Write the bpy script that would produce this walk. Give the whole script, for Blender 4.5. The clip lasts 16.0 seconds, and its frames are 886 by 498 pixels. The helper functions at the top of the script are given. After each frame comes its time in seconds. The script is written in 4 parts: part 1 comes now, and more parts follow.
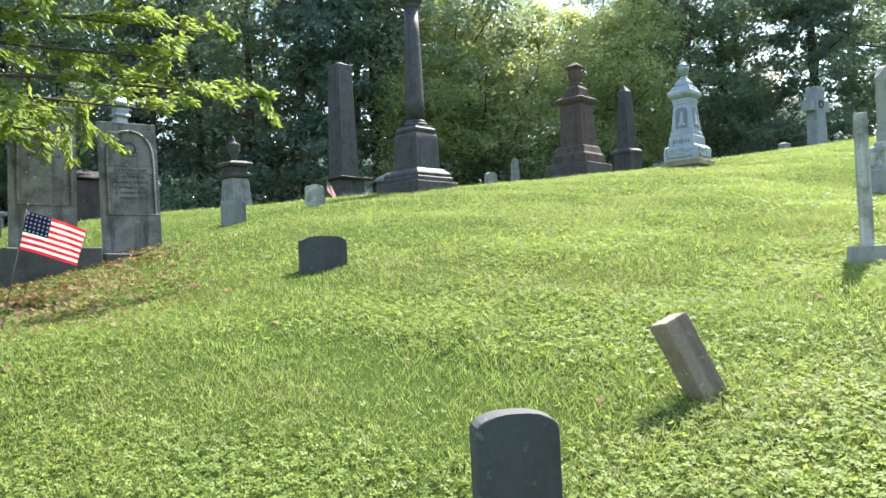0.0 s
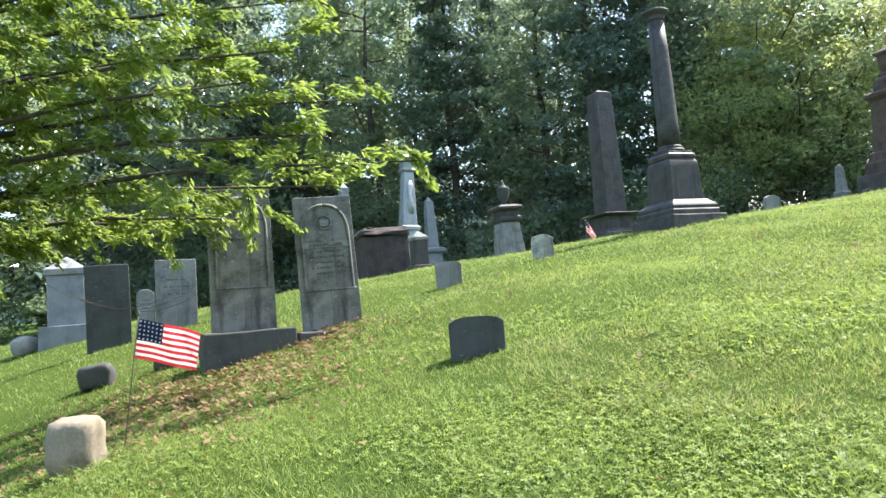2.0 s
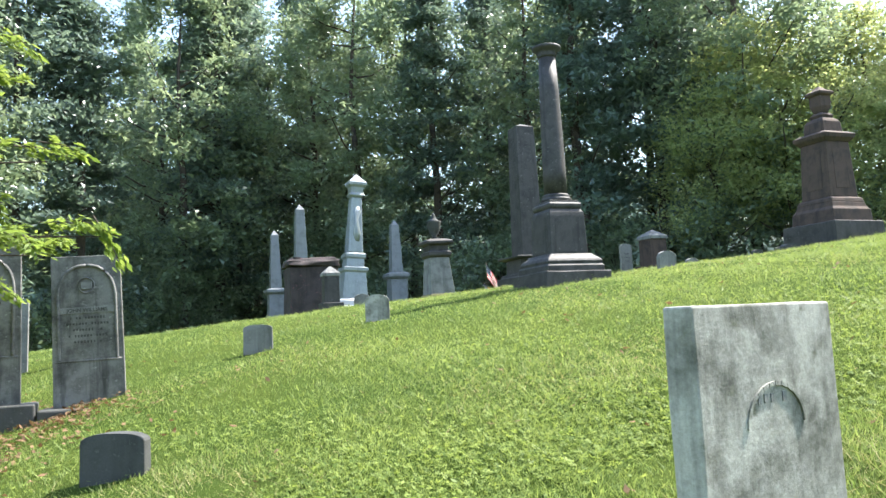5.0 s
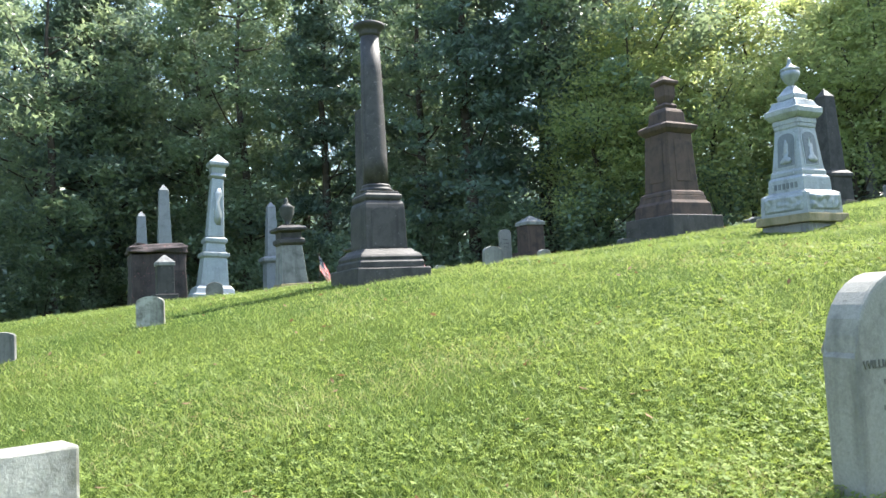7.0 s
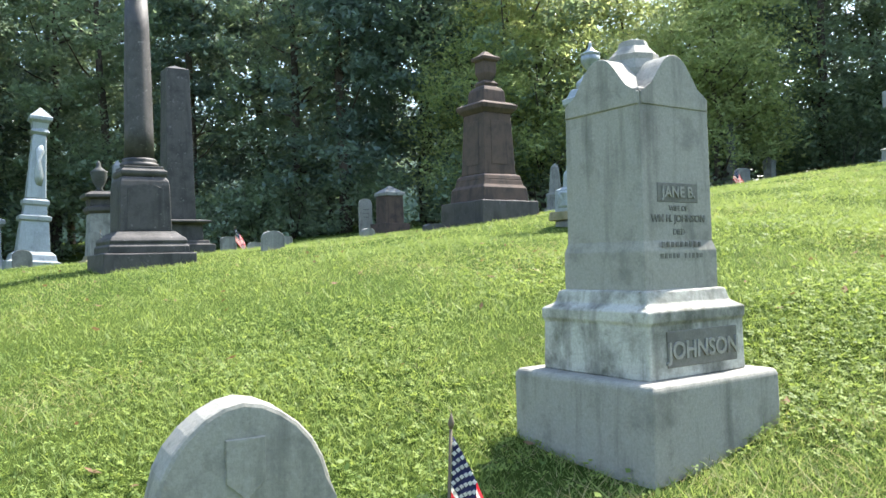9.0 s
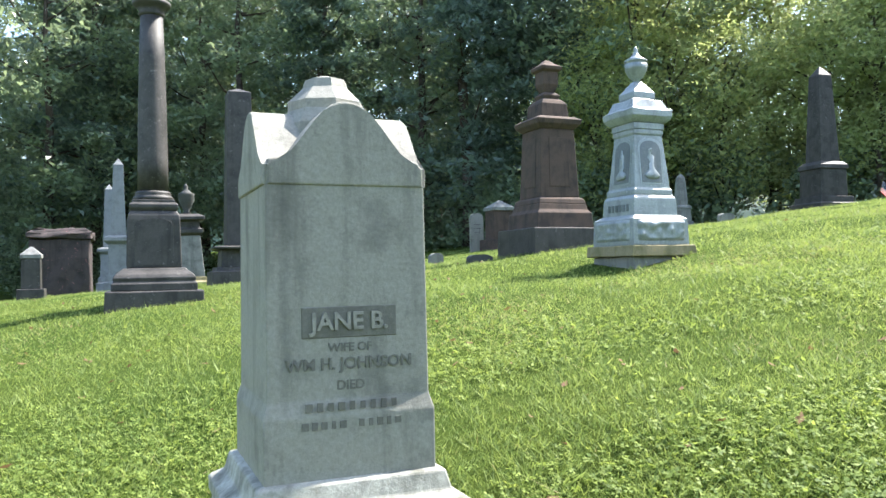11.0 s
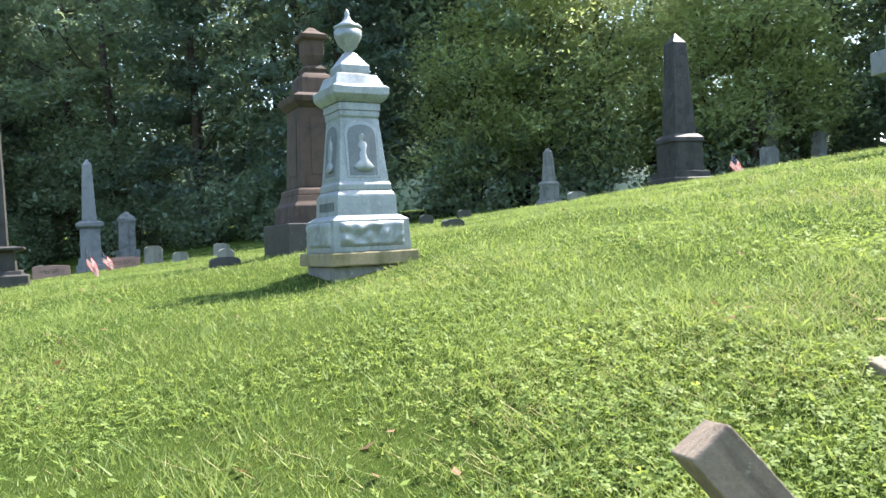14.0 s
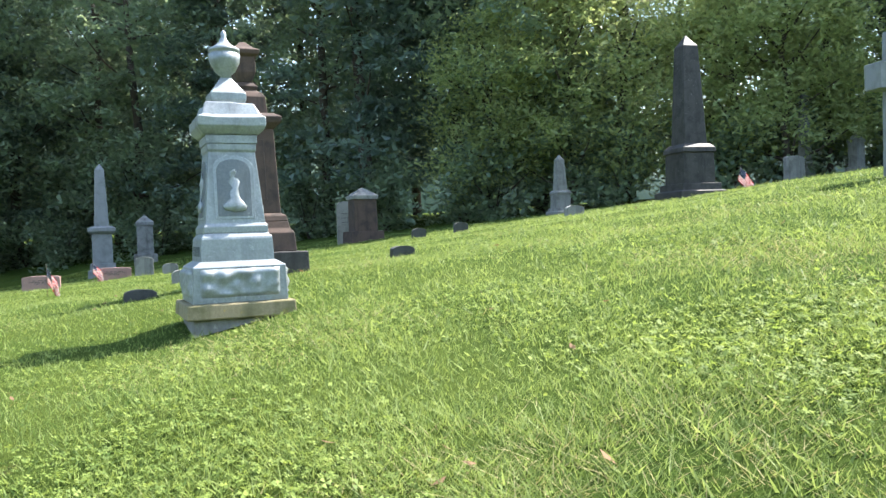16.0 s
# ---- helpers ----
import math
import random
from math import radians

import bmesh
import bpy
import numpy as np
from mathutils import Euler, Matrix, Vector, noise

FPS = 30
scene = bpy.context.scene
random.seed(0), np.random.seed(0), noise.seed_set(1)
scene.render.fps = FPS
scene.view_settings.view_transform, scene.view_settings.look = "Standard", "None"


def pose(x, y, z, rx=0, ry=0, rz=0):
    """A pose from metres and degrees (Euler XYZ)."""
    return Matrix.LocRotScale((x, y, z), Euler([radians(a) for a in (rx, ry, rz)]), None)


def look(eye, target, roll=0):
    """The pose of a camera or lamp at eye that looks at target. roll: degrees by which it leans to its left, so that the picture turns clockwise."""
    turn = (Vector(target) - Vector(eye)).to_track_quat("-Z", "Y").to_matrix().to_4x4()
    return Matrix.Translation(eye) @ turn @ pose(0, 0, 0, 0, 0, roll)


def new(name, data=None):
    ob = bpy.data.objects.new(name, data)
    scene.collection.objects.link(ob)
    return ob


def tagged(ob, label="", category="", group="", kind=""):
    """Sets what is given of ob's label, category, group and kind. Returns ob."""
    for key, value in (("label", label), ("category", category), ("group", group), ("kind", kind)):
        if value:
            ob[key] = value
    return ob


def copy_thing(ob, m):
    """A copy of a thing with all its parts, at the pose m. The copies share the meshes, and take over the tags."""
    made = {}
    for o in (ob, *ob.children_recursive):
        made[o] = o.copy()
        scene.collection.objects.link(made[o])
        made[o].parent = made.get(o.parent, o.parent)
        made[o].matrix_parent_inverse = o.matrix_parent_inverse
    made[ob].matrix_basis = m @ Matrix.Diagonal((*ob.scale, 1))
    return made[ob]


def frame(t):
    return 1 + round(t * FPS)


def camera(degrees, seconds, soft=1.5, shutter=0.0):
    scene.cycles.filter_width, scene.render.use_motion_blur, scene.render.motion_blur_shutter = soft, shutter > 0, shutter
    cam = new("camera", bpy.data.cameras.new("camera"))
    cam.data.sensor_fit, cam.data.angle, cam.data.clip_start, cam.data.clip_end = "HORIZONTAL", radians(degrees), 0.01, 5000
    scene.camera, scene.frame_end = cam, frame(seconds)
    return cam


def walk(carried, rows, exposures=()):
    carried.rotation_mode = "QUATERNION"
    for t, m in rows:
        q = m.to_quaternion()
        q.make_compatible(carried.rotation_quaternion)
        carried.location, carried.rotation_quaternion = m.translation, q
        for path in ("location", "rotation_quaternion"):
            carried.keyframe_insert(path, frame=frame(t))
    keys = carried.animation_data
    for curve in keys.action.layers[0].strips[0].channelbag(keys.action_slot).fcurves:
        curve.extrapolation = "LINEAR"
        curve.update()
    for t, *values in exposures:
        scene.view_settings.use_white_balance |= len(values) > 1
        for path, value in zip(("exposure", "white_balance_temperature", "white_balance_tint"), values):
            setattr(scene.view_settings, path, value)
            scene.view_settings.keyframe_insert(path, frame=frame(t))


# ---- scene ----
cam = camera(58.6, 16.0)
PATH = [
    (0, (-0.011, 0.53, 1.325), (-0.011, 2.529, 1.389), -2.4),
    (0.5, (0.34, 0.963, 1.477), (0.023, 2.933, 1.615), -2.8),
    (1, (0.625, 1.451, 1.562), (0.095, 3.373, 1.722), -3.3),
    (1.5, (1.001, 1.865, 1.643), (0.323, 3.739, 1.812), -4.3),
    (2, (1.414, 2.26, 1.782), (0.616, 4.085, 1.961), -4.9),
    (2.5, (1.833, 2.661, 1.907), (0.971, 4.455, 2.105), -3.9),
    (3, (2.335, 2.987, 2.006), (1.428, 4.756, 2.223), -3.4),
    (3.5, (2.782, 3.346, 2.124), (1.874, 5.112, 2.356), -3.2),
    (4, (3.137, 3.772, 2.273), (2.248, 5.547, 2.511), -3.0),
    (6.5, (4.721, 5.815, 2.637), (3.927, 7.645, 2.775), -2.4),
    (7, (5.058, 6.231, 2.734), (4.375, 8.106, 2.876), -2.9),
    (7.5, (5.484, 6.628, 2.806), (4.922, 8.545, 2.909), -2.5),
    (8, (5.92, 6.991, 2.962), (5.446, 8.933, 3.015), -1.9),
    (8.5, (6.305, 7.42, 3.076), (5.897, 9.377, 3.109), -1.5),
    (9, (6.727, 7.831, 3.151), (6.258, 9.775, 3.183), -1.5),
    (11.5, (8.59, 10.275, 3.65), (7.704, 12.068, 3.704), -1.0),
    (12, (8.937, 10.732, 3.64), (8.131, 12.561, 3.689), -1.1),
    (12.5, (9.29, 11.172, 3.702), (8.593, 13.046, 3.757), 0.3),
    (13, (9.53, 11.652, 3.828), (8.933, 13.559, 3.886), 0.1),
    (13.5, (9.802, 12.066, 3.878), (9.177, 13.965, 3.903), -1.4),
    (14, (10.057, 12.493, 3.965), (9.343, 14.361, 3.939), -2.6),
    (14.5, (10.276, 12.9, 4.066), (9.556, 14.764, 3.988), -2.8),
    (15, (10.578, 13.285, 4.13), (9.827, 15.137, 4.052), -2.0),
    (15.5, (10.888, 13.647, 4.286), (10.081, 15.476, 4.238), -1.8),
    (16, (11.227, 14.027, 4.405), (10.387, 15.842, 4.373), -2.1),
]
walk(cam, [(t, look(*p)) for t, *p in PATH], [(0, 1.86), (16, 1.86)])

# ---------------------------------------------------------------- light
world = bpy.data.worlds.new("sky")
scene.world = world
world.use_nodes = True
wn = world.node_tree
sky = wn.nodes.new("ShaderNodeTexSky")
sky.sky_type = "NISHITA"
sky.sun_disc = False
SUN_EL, SUN_AZ = 54, 36          # degrees; azimuth to the right of +y
sky.sun_elevation, sky.sun_rotation = radians(SUN_EL), radians(SUN_AZ)
sky.air_density, sky.dust_density = 1.2, 1.5
wn.links.new(sky.outputs[0], wn.nodes["Background"].inputs[0])
wn.nodes["Background"].inputs[1].default_value = 0.15
sun = new("sun", bpy.data.lights.new("sun", "SUN"))
sun.data.energy, sun.data.angle, sun.data.color = 4.6, radians(0.6), (1.0, 0.96, 0.89)
sd = Vector((math.sin(radians(SUN_AZ)) * math.cos(radians(SUN_EL)), math.cos(radians(SUN_AZ)) * math.cos(radians(SUN_EL)), math.sin(radians(SUN_EL))))
sun.matrix_world = look(sd * 80, (0, 0, 0))

rng = np.random.default_rng(7)


# ---------------------------------------------------------------- ground shape
def G(x, y):
    """Height of the hillside."""
    u = 2.4 * np.tanh((np.asarray(x, float) - 2) / 24.0)
    v = 2.6 * np.tanh((np.asarray(y, float) - 14) / 26.0)
    z = (2.6417 + 0.3568 * u + 1.9726 * v - 0.0212 * u * u + 0.0262 * u * v - 0.4905 * v * v + 0.0940 * u**3 + 0.0479 * u * u * v + 0.6487 * u * v * v - 0.2760 * v**3 + 0.1552 * v**4 - 0.2804 * u * v**3)
    z = z - 0.24 * np.exp(-(((x - 0.5) / 7.0) ** 2 + ((y - 25.5) / 6.0) ** 2))
    z = z - 0.22 * np.exp(-(((x - 6.75) / 1.3) ** 2 + ((y - 12.0) / 1.3) ** 2))
    z = z + 0.22 * np.exp(-(((x + 3.7) / 1.7) ** 2 + ((y - 6.5) / 1.6) ** 2))
    return z - 0.14 * np.exp(-(((x - 6.3) / 1.6) ** 2 + ((y - 19.4) / 1.6) ** 2))


# ---------------------------------------------------------------- materials
def mat(name, rough=0.8, metal=0.0):
    m = bpy.data.materials.new(name)
    m.use_nodes = True
    b = m.node_tree.nodes["Principled BSDF"]
    b.inputs["Roughness"].default_value = rough
    b.inputs["Metallic"].default_value = metal
    return m, m.node_tree, b


def noise_node(t, scale, detail=6, rough=0.6, stretch=None, coord="Object"):
    tc = t.nodes.new("ShaderNodeTexCoord")
    n = t.nodes.new("ShaderNodeTexNoise")
    n.inputs["Scale"].default_value = scale
    n.inputs["Detail"].default_value = detail
    n.inputs["Roughness"].default_value = rough
    if stretch:
        mp = t.nodes.new("ShaderNodeMapping")
        mp.inputs["Scale"].default_value = stretch
        t.links.new(tc.outputs[coord], mp.inputs[0])
        t.links.new(mp.outputs[0], n.inputs[0])
    else:
        t.links.new(tc.outputs[coord], n.inputs[0])
    return n


def ramp(t, src, lo, hi, a=(0, 0, 0), b=(1, 1, 1)):
    r = t.nodes.new("ShaderNodeValToRGB")
    r.color_ramp.elements[0].position, r.color_ramp.elements[1].position = lo, hi
    r.color_ramp.elements[0].color, r.color_ramp.elements[1].color = (*a, 1), (*b, 1)
    t.links.new(src, r.inputs[0])
    return r.outputs[0]


def mix(t, f, a, b):
    n = t.nodes.new("ShaderNodeMix")
    n.data_type = "RGBA"
    if isinstance(f, float):
        n.inputs[0].default_value = f
    else:
        t.links.new(f, n.inputs[0])
    for i, s in ((6, a), (7, b)):
        if isinstance(s, tuple):
            n.inputs[i].default_value = (*s, 1)
        else:
            t.links.new(s, n.inputs[i])
    return n.outputs[2]


def bump(t, b, src, strength, dist=0.01):
    n = t.nodes.new("ShaderNodeBump")
    n.inputs["Strength"].default_value, n.inputs["Distance"].default_value = strength, dist
    t.links.new(src, n.inputs["Height"])
    t.links.new(n.outputs[0], b.inputs["Normal"])


def stone(name, base, dark, lichen=None, streak=0.5, grain=60, rough=0.8, metal=0.0, cover=0.5, bumpy=0.5):
    """Weathered stone: grain, blotches of dirt, rain streaks and lichen."""
    m, t, b = mat(name, rough, metal)
    g = noise_node(t, grain, 8, 0.7)
    c = mix(t, ramp(t, g.outputs[0], 0.3, 0.7), tuple(k * 0.78 for k in base), tuple(min(1, k * 1.15) for k in base))
    blot = noise_node(t, 3.2, 8, 0.68)
    c = mix(t, ramp(t, blot.outputs[0], cover - 0.03, cover + 0.17), c, dark)
    st = noise_node(t, 5.0, 5, 0.6, (1.6, 1.6, 0.16))
    s = ramp(t, st.outputs[0], 0.52, 0.72, (0, 0, 0), (streak, streak, streak))
    c = mix(t, s, c, tuple(k * 0.6 for k in dark))
    if lichen:
        li = noise_node(t, 13, 6, 0.7)
        c = mix(t, ramp(t, li.outputs[0], 0.6, 0.7), c, lichen)
    t.links.new(c, b.inputs["Base Color"])
    bump(t, b, g.outputs[0], bumpy, 0.006)
    return m


def leaf_mat(name, a, b2, gloss=0.45, glow=0.55, scale=0.6, tint=(1.4, 1.32, 1.15), spec=0.25):
    """Thin leaf that lets light through."""
    m, t, b = mat(name, gloss)
    b.inputs["Specular IOR Level"].default_value = spec
    n = noise_node(t, scale, 3)
    gi = t.nodes.new("ShaderNodeNewGeometry")
    f = t.nodes.new("ShaderNodeMath")
    f.operation = "MULTIPLY_ADD"
    f.inputs[1].default_value, f.inputs[2].default_value = 0.55, 0.0
    t.links.new(gi.outputs["Random Per Island"], f.inputs[0])
    ad = t.nodes.new("ShaderNodeMath")
    ad.operation = "MULTIPLY_ADD"
    ad.inputs[1].default_value = 0.6
    t.links.new(n.outputs[0], ad.inputs[0])
    t.links.new(f.outputs[0], ad.inputs[2])
    c = mix(t, ad.outputs[0], a, b2)
    t.links.new(c, b.inputs["Base Color"])
    tr = t.nodes.new("ShaderNodeBsdfTranslucent")
    br = t.nodes.new("ShaderNodeMix")
    br.data_type, br.blend_type = "RGBA", "MULTIPLY"
    br.inputs[0].default_value = 1
    t.links.new(c, br.inputs[6])
    br.inputs[7].default_value = (*tint, 1)
    t.links.new(br.outputs[2], tr.inputs[0])
    ms = t.nodes.new("ShaderNodeMixShader")
    ms.inputs[0].default_value = glow
    t.links.new(b.outputs[0], ms.inputs[1])
    t.links.new(tr.outputs[0], ms.inputs[2])
    t.links.new(ms.outputs[0], t.nodes["Material Output"].inputs[0])
    return m


def ground_mat():
    m, t, b = mat("turf", 1.0)
    b.inputs["Specular IOR Level"].default_value = 0.05
    big = noise_node(t, 0.35, 6, 0.6)
    mid = noise_node(t, 2.2, 8, 0.7)
    fine = noise_node(t, 45, 8, 0.75)
    c = mix(t, ramp(t, big.outputs[0], 0.38, 0.62), (0.042, 0.078, 0.014), (0.085, 0.115, 0.022))
    c = mix(t, ramp(t, mid.outputs[0], 0.62, 0.74), c, (0.15, 0.13, 0.05))
    c = mix(t, ramp(t, fine.outputs[0], 0.3, 0.7), c, (0.05, 0.075, 0.015))
    t.links.new(c, b.inputs["Base Color"])
    bump(t, b, fine.outputs[0], 0.9, 0.03)
    return m


TURF = ground_mat()
BLADE = leaf_mat("grass_blade", (0.034, 0.092, 0.018), (0.315, 0.385, 0.12), 0.55, 0.45, 0.5)
WEED = leaf_mat("weed_leaf", (0.028, 0.086, 0.018), (0.315, 0.39, 0.095), 0.6, 0.45, 0.9)
STRAW = leaf_mat("dry_grass", (0.28, 0.25, 0.11), (0.40, 0.36, 0.19), 0.7, 0.3, 0.7)
FALLEN = leaf_mat("fallen_leaf", (0.12, 0.07, 0.04), (0.24, 0.15, 0.085), 0.8, 0.2, 3.0)
LEAF_NEAR = leaf_mat("near_leaf", (0.095, 0.165, 0.03), (0.24, 0.31, 0.075), 0.4, 0.5, 0.9)
# maple and pine greens shifted grey-blue: haze over the wood, put into leaf colour
LEAF_MAPLE = leaf_mat("maple_leaf", (0.090, 0.145, 0.105), (0.26, 0.33, 0.195), 0.33, 0.5, 0.3, spec=0.6)
LEAF_PINE = leaf_mat("pine_needles", (0.078, 0.125, 0.11), (0.18, 0.25, 0.19), 0.33, 0.45, 0.3, spec=0.6)
LEAF_LIGHT = leaf_mat("birch_leaf", (0.19, 0.27, 0.115), (0.44, 0.48, 0.22), 0.42, 0.6, 0.3, spec=0.45)
BARK = stone("bark", (0.085, 0.065, 0.05), (0.03, 0.025, 0.02), None, 0.6, 25, 0.95, 0, 0.5, 1.0)
MARBLE = stone("weathered_marble", (0.28, 0.27, 0.235), (0.13, 0.125, 0.11), (0.19, 0.185, 0.16), 0.65, 80, 0.8, 0, 0.56)
# same marble toned down: the shade in cut letters and recesses, put into colour
MARBLE_CUT_SHADE = stone("shaded_cut_marble", (0.155, 0.15, 0.13), (0.095, 0.09, 0.08), None, 0.3, 80, 0.8)
MARBLE_OLD = stone("lichened_marble", (0.44, 0.43, 0.38), (0.10, 0.10, 0.08), (0.16, 0.16, 0.12), 0.7, 70, 0.85, 0, 0.46)
MARBLE_STAIN = stone("stained_marble", (0.21, 0.205, 0.195), (0.06, 0.058, 0.055), (0.30, 0.30, 0.28), 0.9, 60, 0.85, 0, 0.47)
SLATE = stone("dark_slate", (0.06, 0.062, 0.06), (0.028, 0.03, 0.028), (0.12, 0.128, 0.11), 0.4, 70, 0.8)
GREYSTONE = stone("grey_stone", (0.23, 0.23, 0.22), (0.10, 0.10, 0.095), (0.34, 0.34, 0.31), 0.6, 60, 0.85)
GRANITE = stone("blue_grey_granite", (0.22, 0.23, 0.24), (0.14, 0.15, 0.155), None, 0.3, 140, 0.6)
ZINC = stone("white_bronze", (0.29, 0.32, 0.335), (0.18, 0.20, 0.215), (0.42, 0.45, 0.46), 0.45, 40, 0.42, 0.25, 0.54, 0.3)
ZINC_DARK = stone("darker_white_bronze", (0.15, 0.17, 0.185), (0.09, 0.105, 0.115), (0.22, 0.24, 0.25), 0.5, 40, 0.5, 0.25, 0.52, 0.5)
BROWN = stone("brown_sandstone", (0.09, 0.060, 0.048), (0.04, 0.031, 0.028), None, 0.7, 50, 0.9)
SOOTY = stone("sooty_granite", (0.055, 0.05, 0.048), (0.018, 0.017, 0.017), (0.15, 0.145, 0.135), 0.8, 60, 0.62, 0, 0.48)
PALE_STREAK = stone("bleached_streak", (0.52, 0.50, 0.47), (0.2, 0.19, 0.18), None, 0.6, 60, 0.85)
PINK = stone("pink_granite", (0.36, 0.22, 0.20), (0.24, 0.15, 0.14), None, 0.3, 140, 0.7)
MAROON = stone("red_lichened_stone", (0.055, 0.042, 0.042), (0.02, 0.018, 0.018), (0.26, 0.11, 0.12), 0.7, 40, 0.9, 0, 0.5, 1.0)
MOSSY = stone("mossy_footing", (0.26, 0.22, 0.13), (0.13, 0.12, 0.05), (0.34, 0.26, 0.08), 0.4, 50, 0.9)
# near-black tone painting the shadow inside carved writing
LETTER_SHADE = stone("letter_shadow", (0.065, 0.065, 0.06), (0.04, 0.04, 0.038), None, 0.3, 60, 0.9)
TAN_STONE = stone("pale_tan_stone", (0.25, 0.205, 0.145), (0.11, 0.08, 0.055), (0.38, 0.35, 0.29), 0.4, 45, 0.9, 0, 0.52, 1.0)
WOODY = stone("weathered_brown_stone", (0.25, 0.19, 0.14), (0.10, 0.07, 0.055), (0.45, 0.40, 0.33), 0.75, 40, 0.85, 0, 0.5, 1.0)


def plain(name, col, rough=0.7):
    m, t, b = mat(name, rough)
    n = noise_node(t, 30, 4)
    t.links.new(mix(t, n.outputs[0], tuple(k * 0.85 for k in col), col), b.inputs["Base Color"])
    return m


RED, WHITE, BLUE = leaf_mat("flag_red", (0.55, 0.03, 0.05), (0.62, 0.05, 0.07), 0.7, 0.4, 8, (1, 1, 1)), leaf_mat("flag_white", (0.74, 0.72, 0.72), (0.82, 0.8, 0.8), 0.7, 0.4, 8, (1, 1, 1)), leaf_mat("flag_blue", (0.02, 0.025, 0.08), (0.03, 0.035, 0.10), 0.7, 0.3, 8, (1, 1, 1))
POLE = plain("stick", (0.12, 0.09, 0.06))


# ---------------------------------------------------------------- mesh helpers
def part(name, bm, material, parent=None, label="", smooth=False):
    me = bpy.data.meshes.new(name)
    bmesh.ops.recalc_face_normals(bm, faces=bm.faces)
    bm.to_mesh(me)
    bm.free()
    me.materials.append(material)
    if smooth:
        me.polygons.foreach_set("use_smooth", [True] * len(me.polygons))
    ob = new(name, me)
    if parent:
        ob.parent = parent
    return tagged(ob, label)


def thing(name, x, y, rz, label, category, group="", sink=0.0, tilt=0.0, lean=0.0):
    e = new(name)
    e.empty_display_size = 0.1
    e.matrix_world = pose(x, y, float(G(x, y)) - sink, tilt, lean, rz)
    return tagged(e, label, category, group)


def rough_up(bm, amount, seed=0, scale=6.0):
    for v in bm.verts:
        p = v.co * scale + Vector((seed * 7.3, seed * 3.1, 0))
        v.co += noise.noise_vector(p) * amount


def stack(levels, bev=0.008, wobble=0.0, seed=0):
    """A square shaft from levels of (height, half width) or (height, half x, half y), bottom first."""
    bm = bmesh.new()
    rings = []
    for lv in levels:
        z, hx, hy = lv if len(lv) == 3 else (lv[0], lv[1], lv[1])
        rings.append([bm.verts.new((sx * hx, sy * hy, z)) for sx, sy in ((-1, -1), (1, -1), (1, 1), (-1, 1))])
    for a, b in zip(rings, rings[1:]):
        for i in range(4):
            bm.faces.new((a[i], a[(i + 1) % 4], b[(i + 1) % 4], b[i]))
    bm.faces.new(rings[0][::-1])
    bm.faces.new(rings[-1])
    if bev:
        bmesh.ops.bevel(bm, geom=[e for e in bm.edges], offset=bev, segments=2, affect="EDGES", profile=0.5, clamp_overlap=True)
    if wobble:
        bmesh.ops.subdivide_edges(bm, edges=[e for e in bm.edges if e.calc_length() > 0.12], cuts=3, use_grid_fill=True)
        rough_up(bm, wobble, seed)
    return bm


def lathe(profile, n=24, flute=0.0):
    """A turned piece from (radius, height), bottom first."""
    bm = bmesh.new()
    rings = []
    for r, z in profile:
        rings.append([bm.verts.new((r * (1 - flute * (i % 2)) * math.cos(i * math.tau / n), r * (1 - flute * (i % 2)) * math.sin(i * math.tau / n), z)) for i in range(n)])
    for a, b in zip(rings, rings[1:]):
        for i in range(n):
            bm.faces.new((a[i], a[(i + 1) % n], b[(i + 1) % n], b[i]))
    bm.faces.new(rings[0][::-1])
    bm.faces.new(rings[-1])
    return bm


def slab_mesh(outline, thick, bev=0.008, wobble=0.0, seed=0):
    """A plate in the xz plane, its front at -y."""
    bm = bmesh.new()
    a = [bm.verts.new((x, -thick / 2, z)) for x, z in outline]
    b = [bm.verts.new((x, thick / 2, z)) for x, z in outline]
    n = len(outline)
    bm.faces.new(a)
    bm.faces.new(b[::-1])
    for i in range(n):
        bm.faces.new((a[i], b[i], b[(i + 1) % n], a[(i + 1) % n]))
    if bev:
        rim = [e for e in bm.edges if abs(e.verts[0].co.y - e.verts[1].co.y) < 1e-6]
        bmesh.ops.bevel(bm, geom=rim, offset=bev, segments=2, affect="EDGES", profile=0.5, clamp_overlap=True)
    if wobble:
        rough_up(bm, wobble, seed, 9)
    return bm


def arch_outline(w, h, rise, n=12, shoulder=0.0, point=0.0):
    """Headstone outline: straight sides, a curved head, square shoulders where given."""
    o = [(-w / 2, 0), (w / 2, 0), (w / 2, h - rise)]
    r = w / 2 - shoulder
    if shoulder:
        o.append((r, h - rise))
    for i in range(n + 1):
        a = math.pi * i / n
        x = r * math.cos(a)
        z = h - rise + rise * (math.sin(a) ** (0.8 if not point else 1.0)) * (1 - point * abs(math.cos(a)) * 0.25)
        if not shoulder and i in (0, n):
            continue
        o.append((x, z))
    if shoulder:
        o.append((-w / 2, h - rise))
    else:
        o.append((-w / 2, h - rise))
    return o


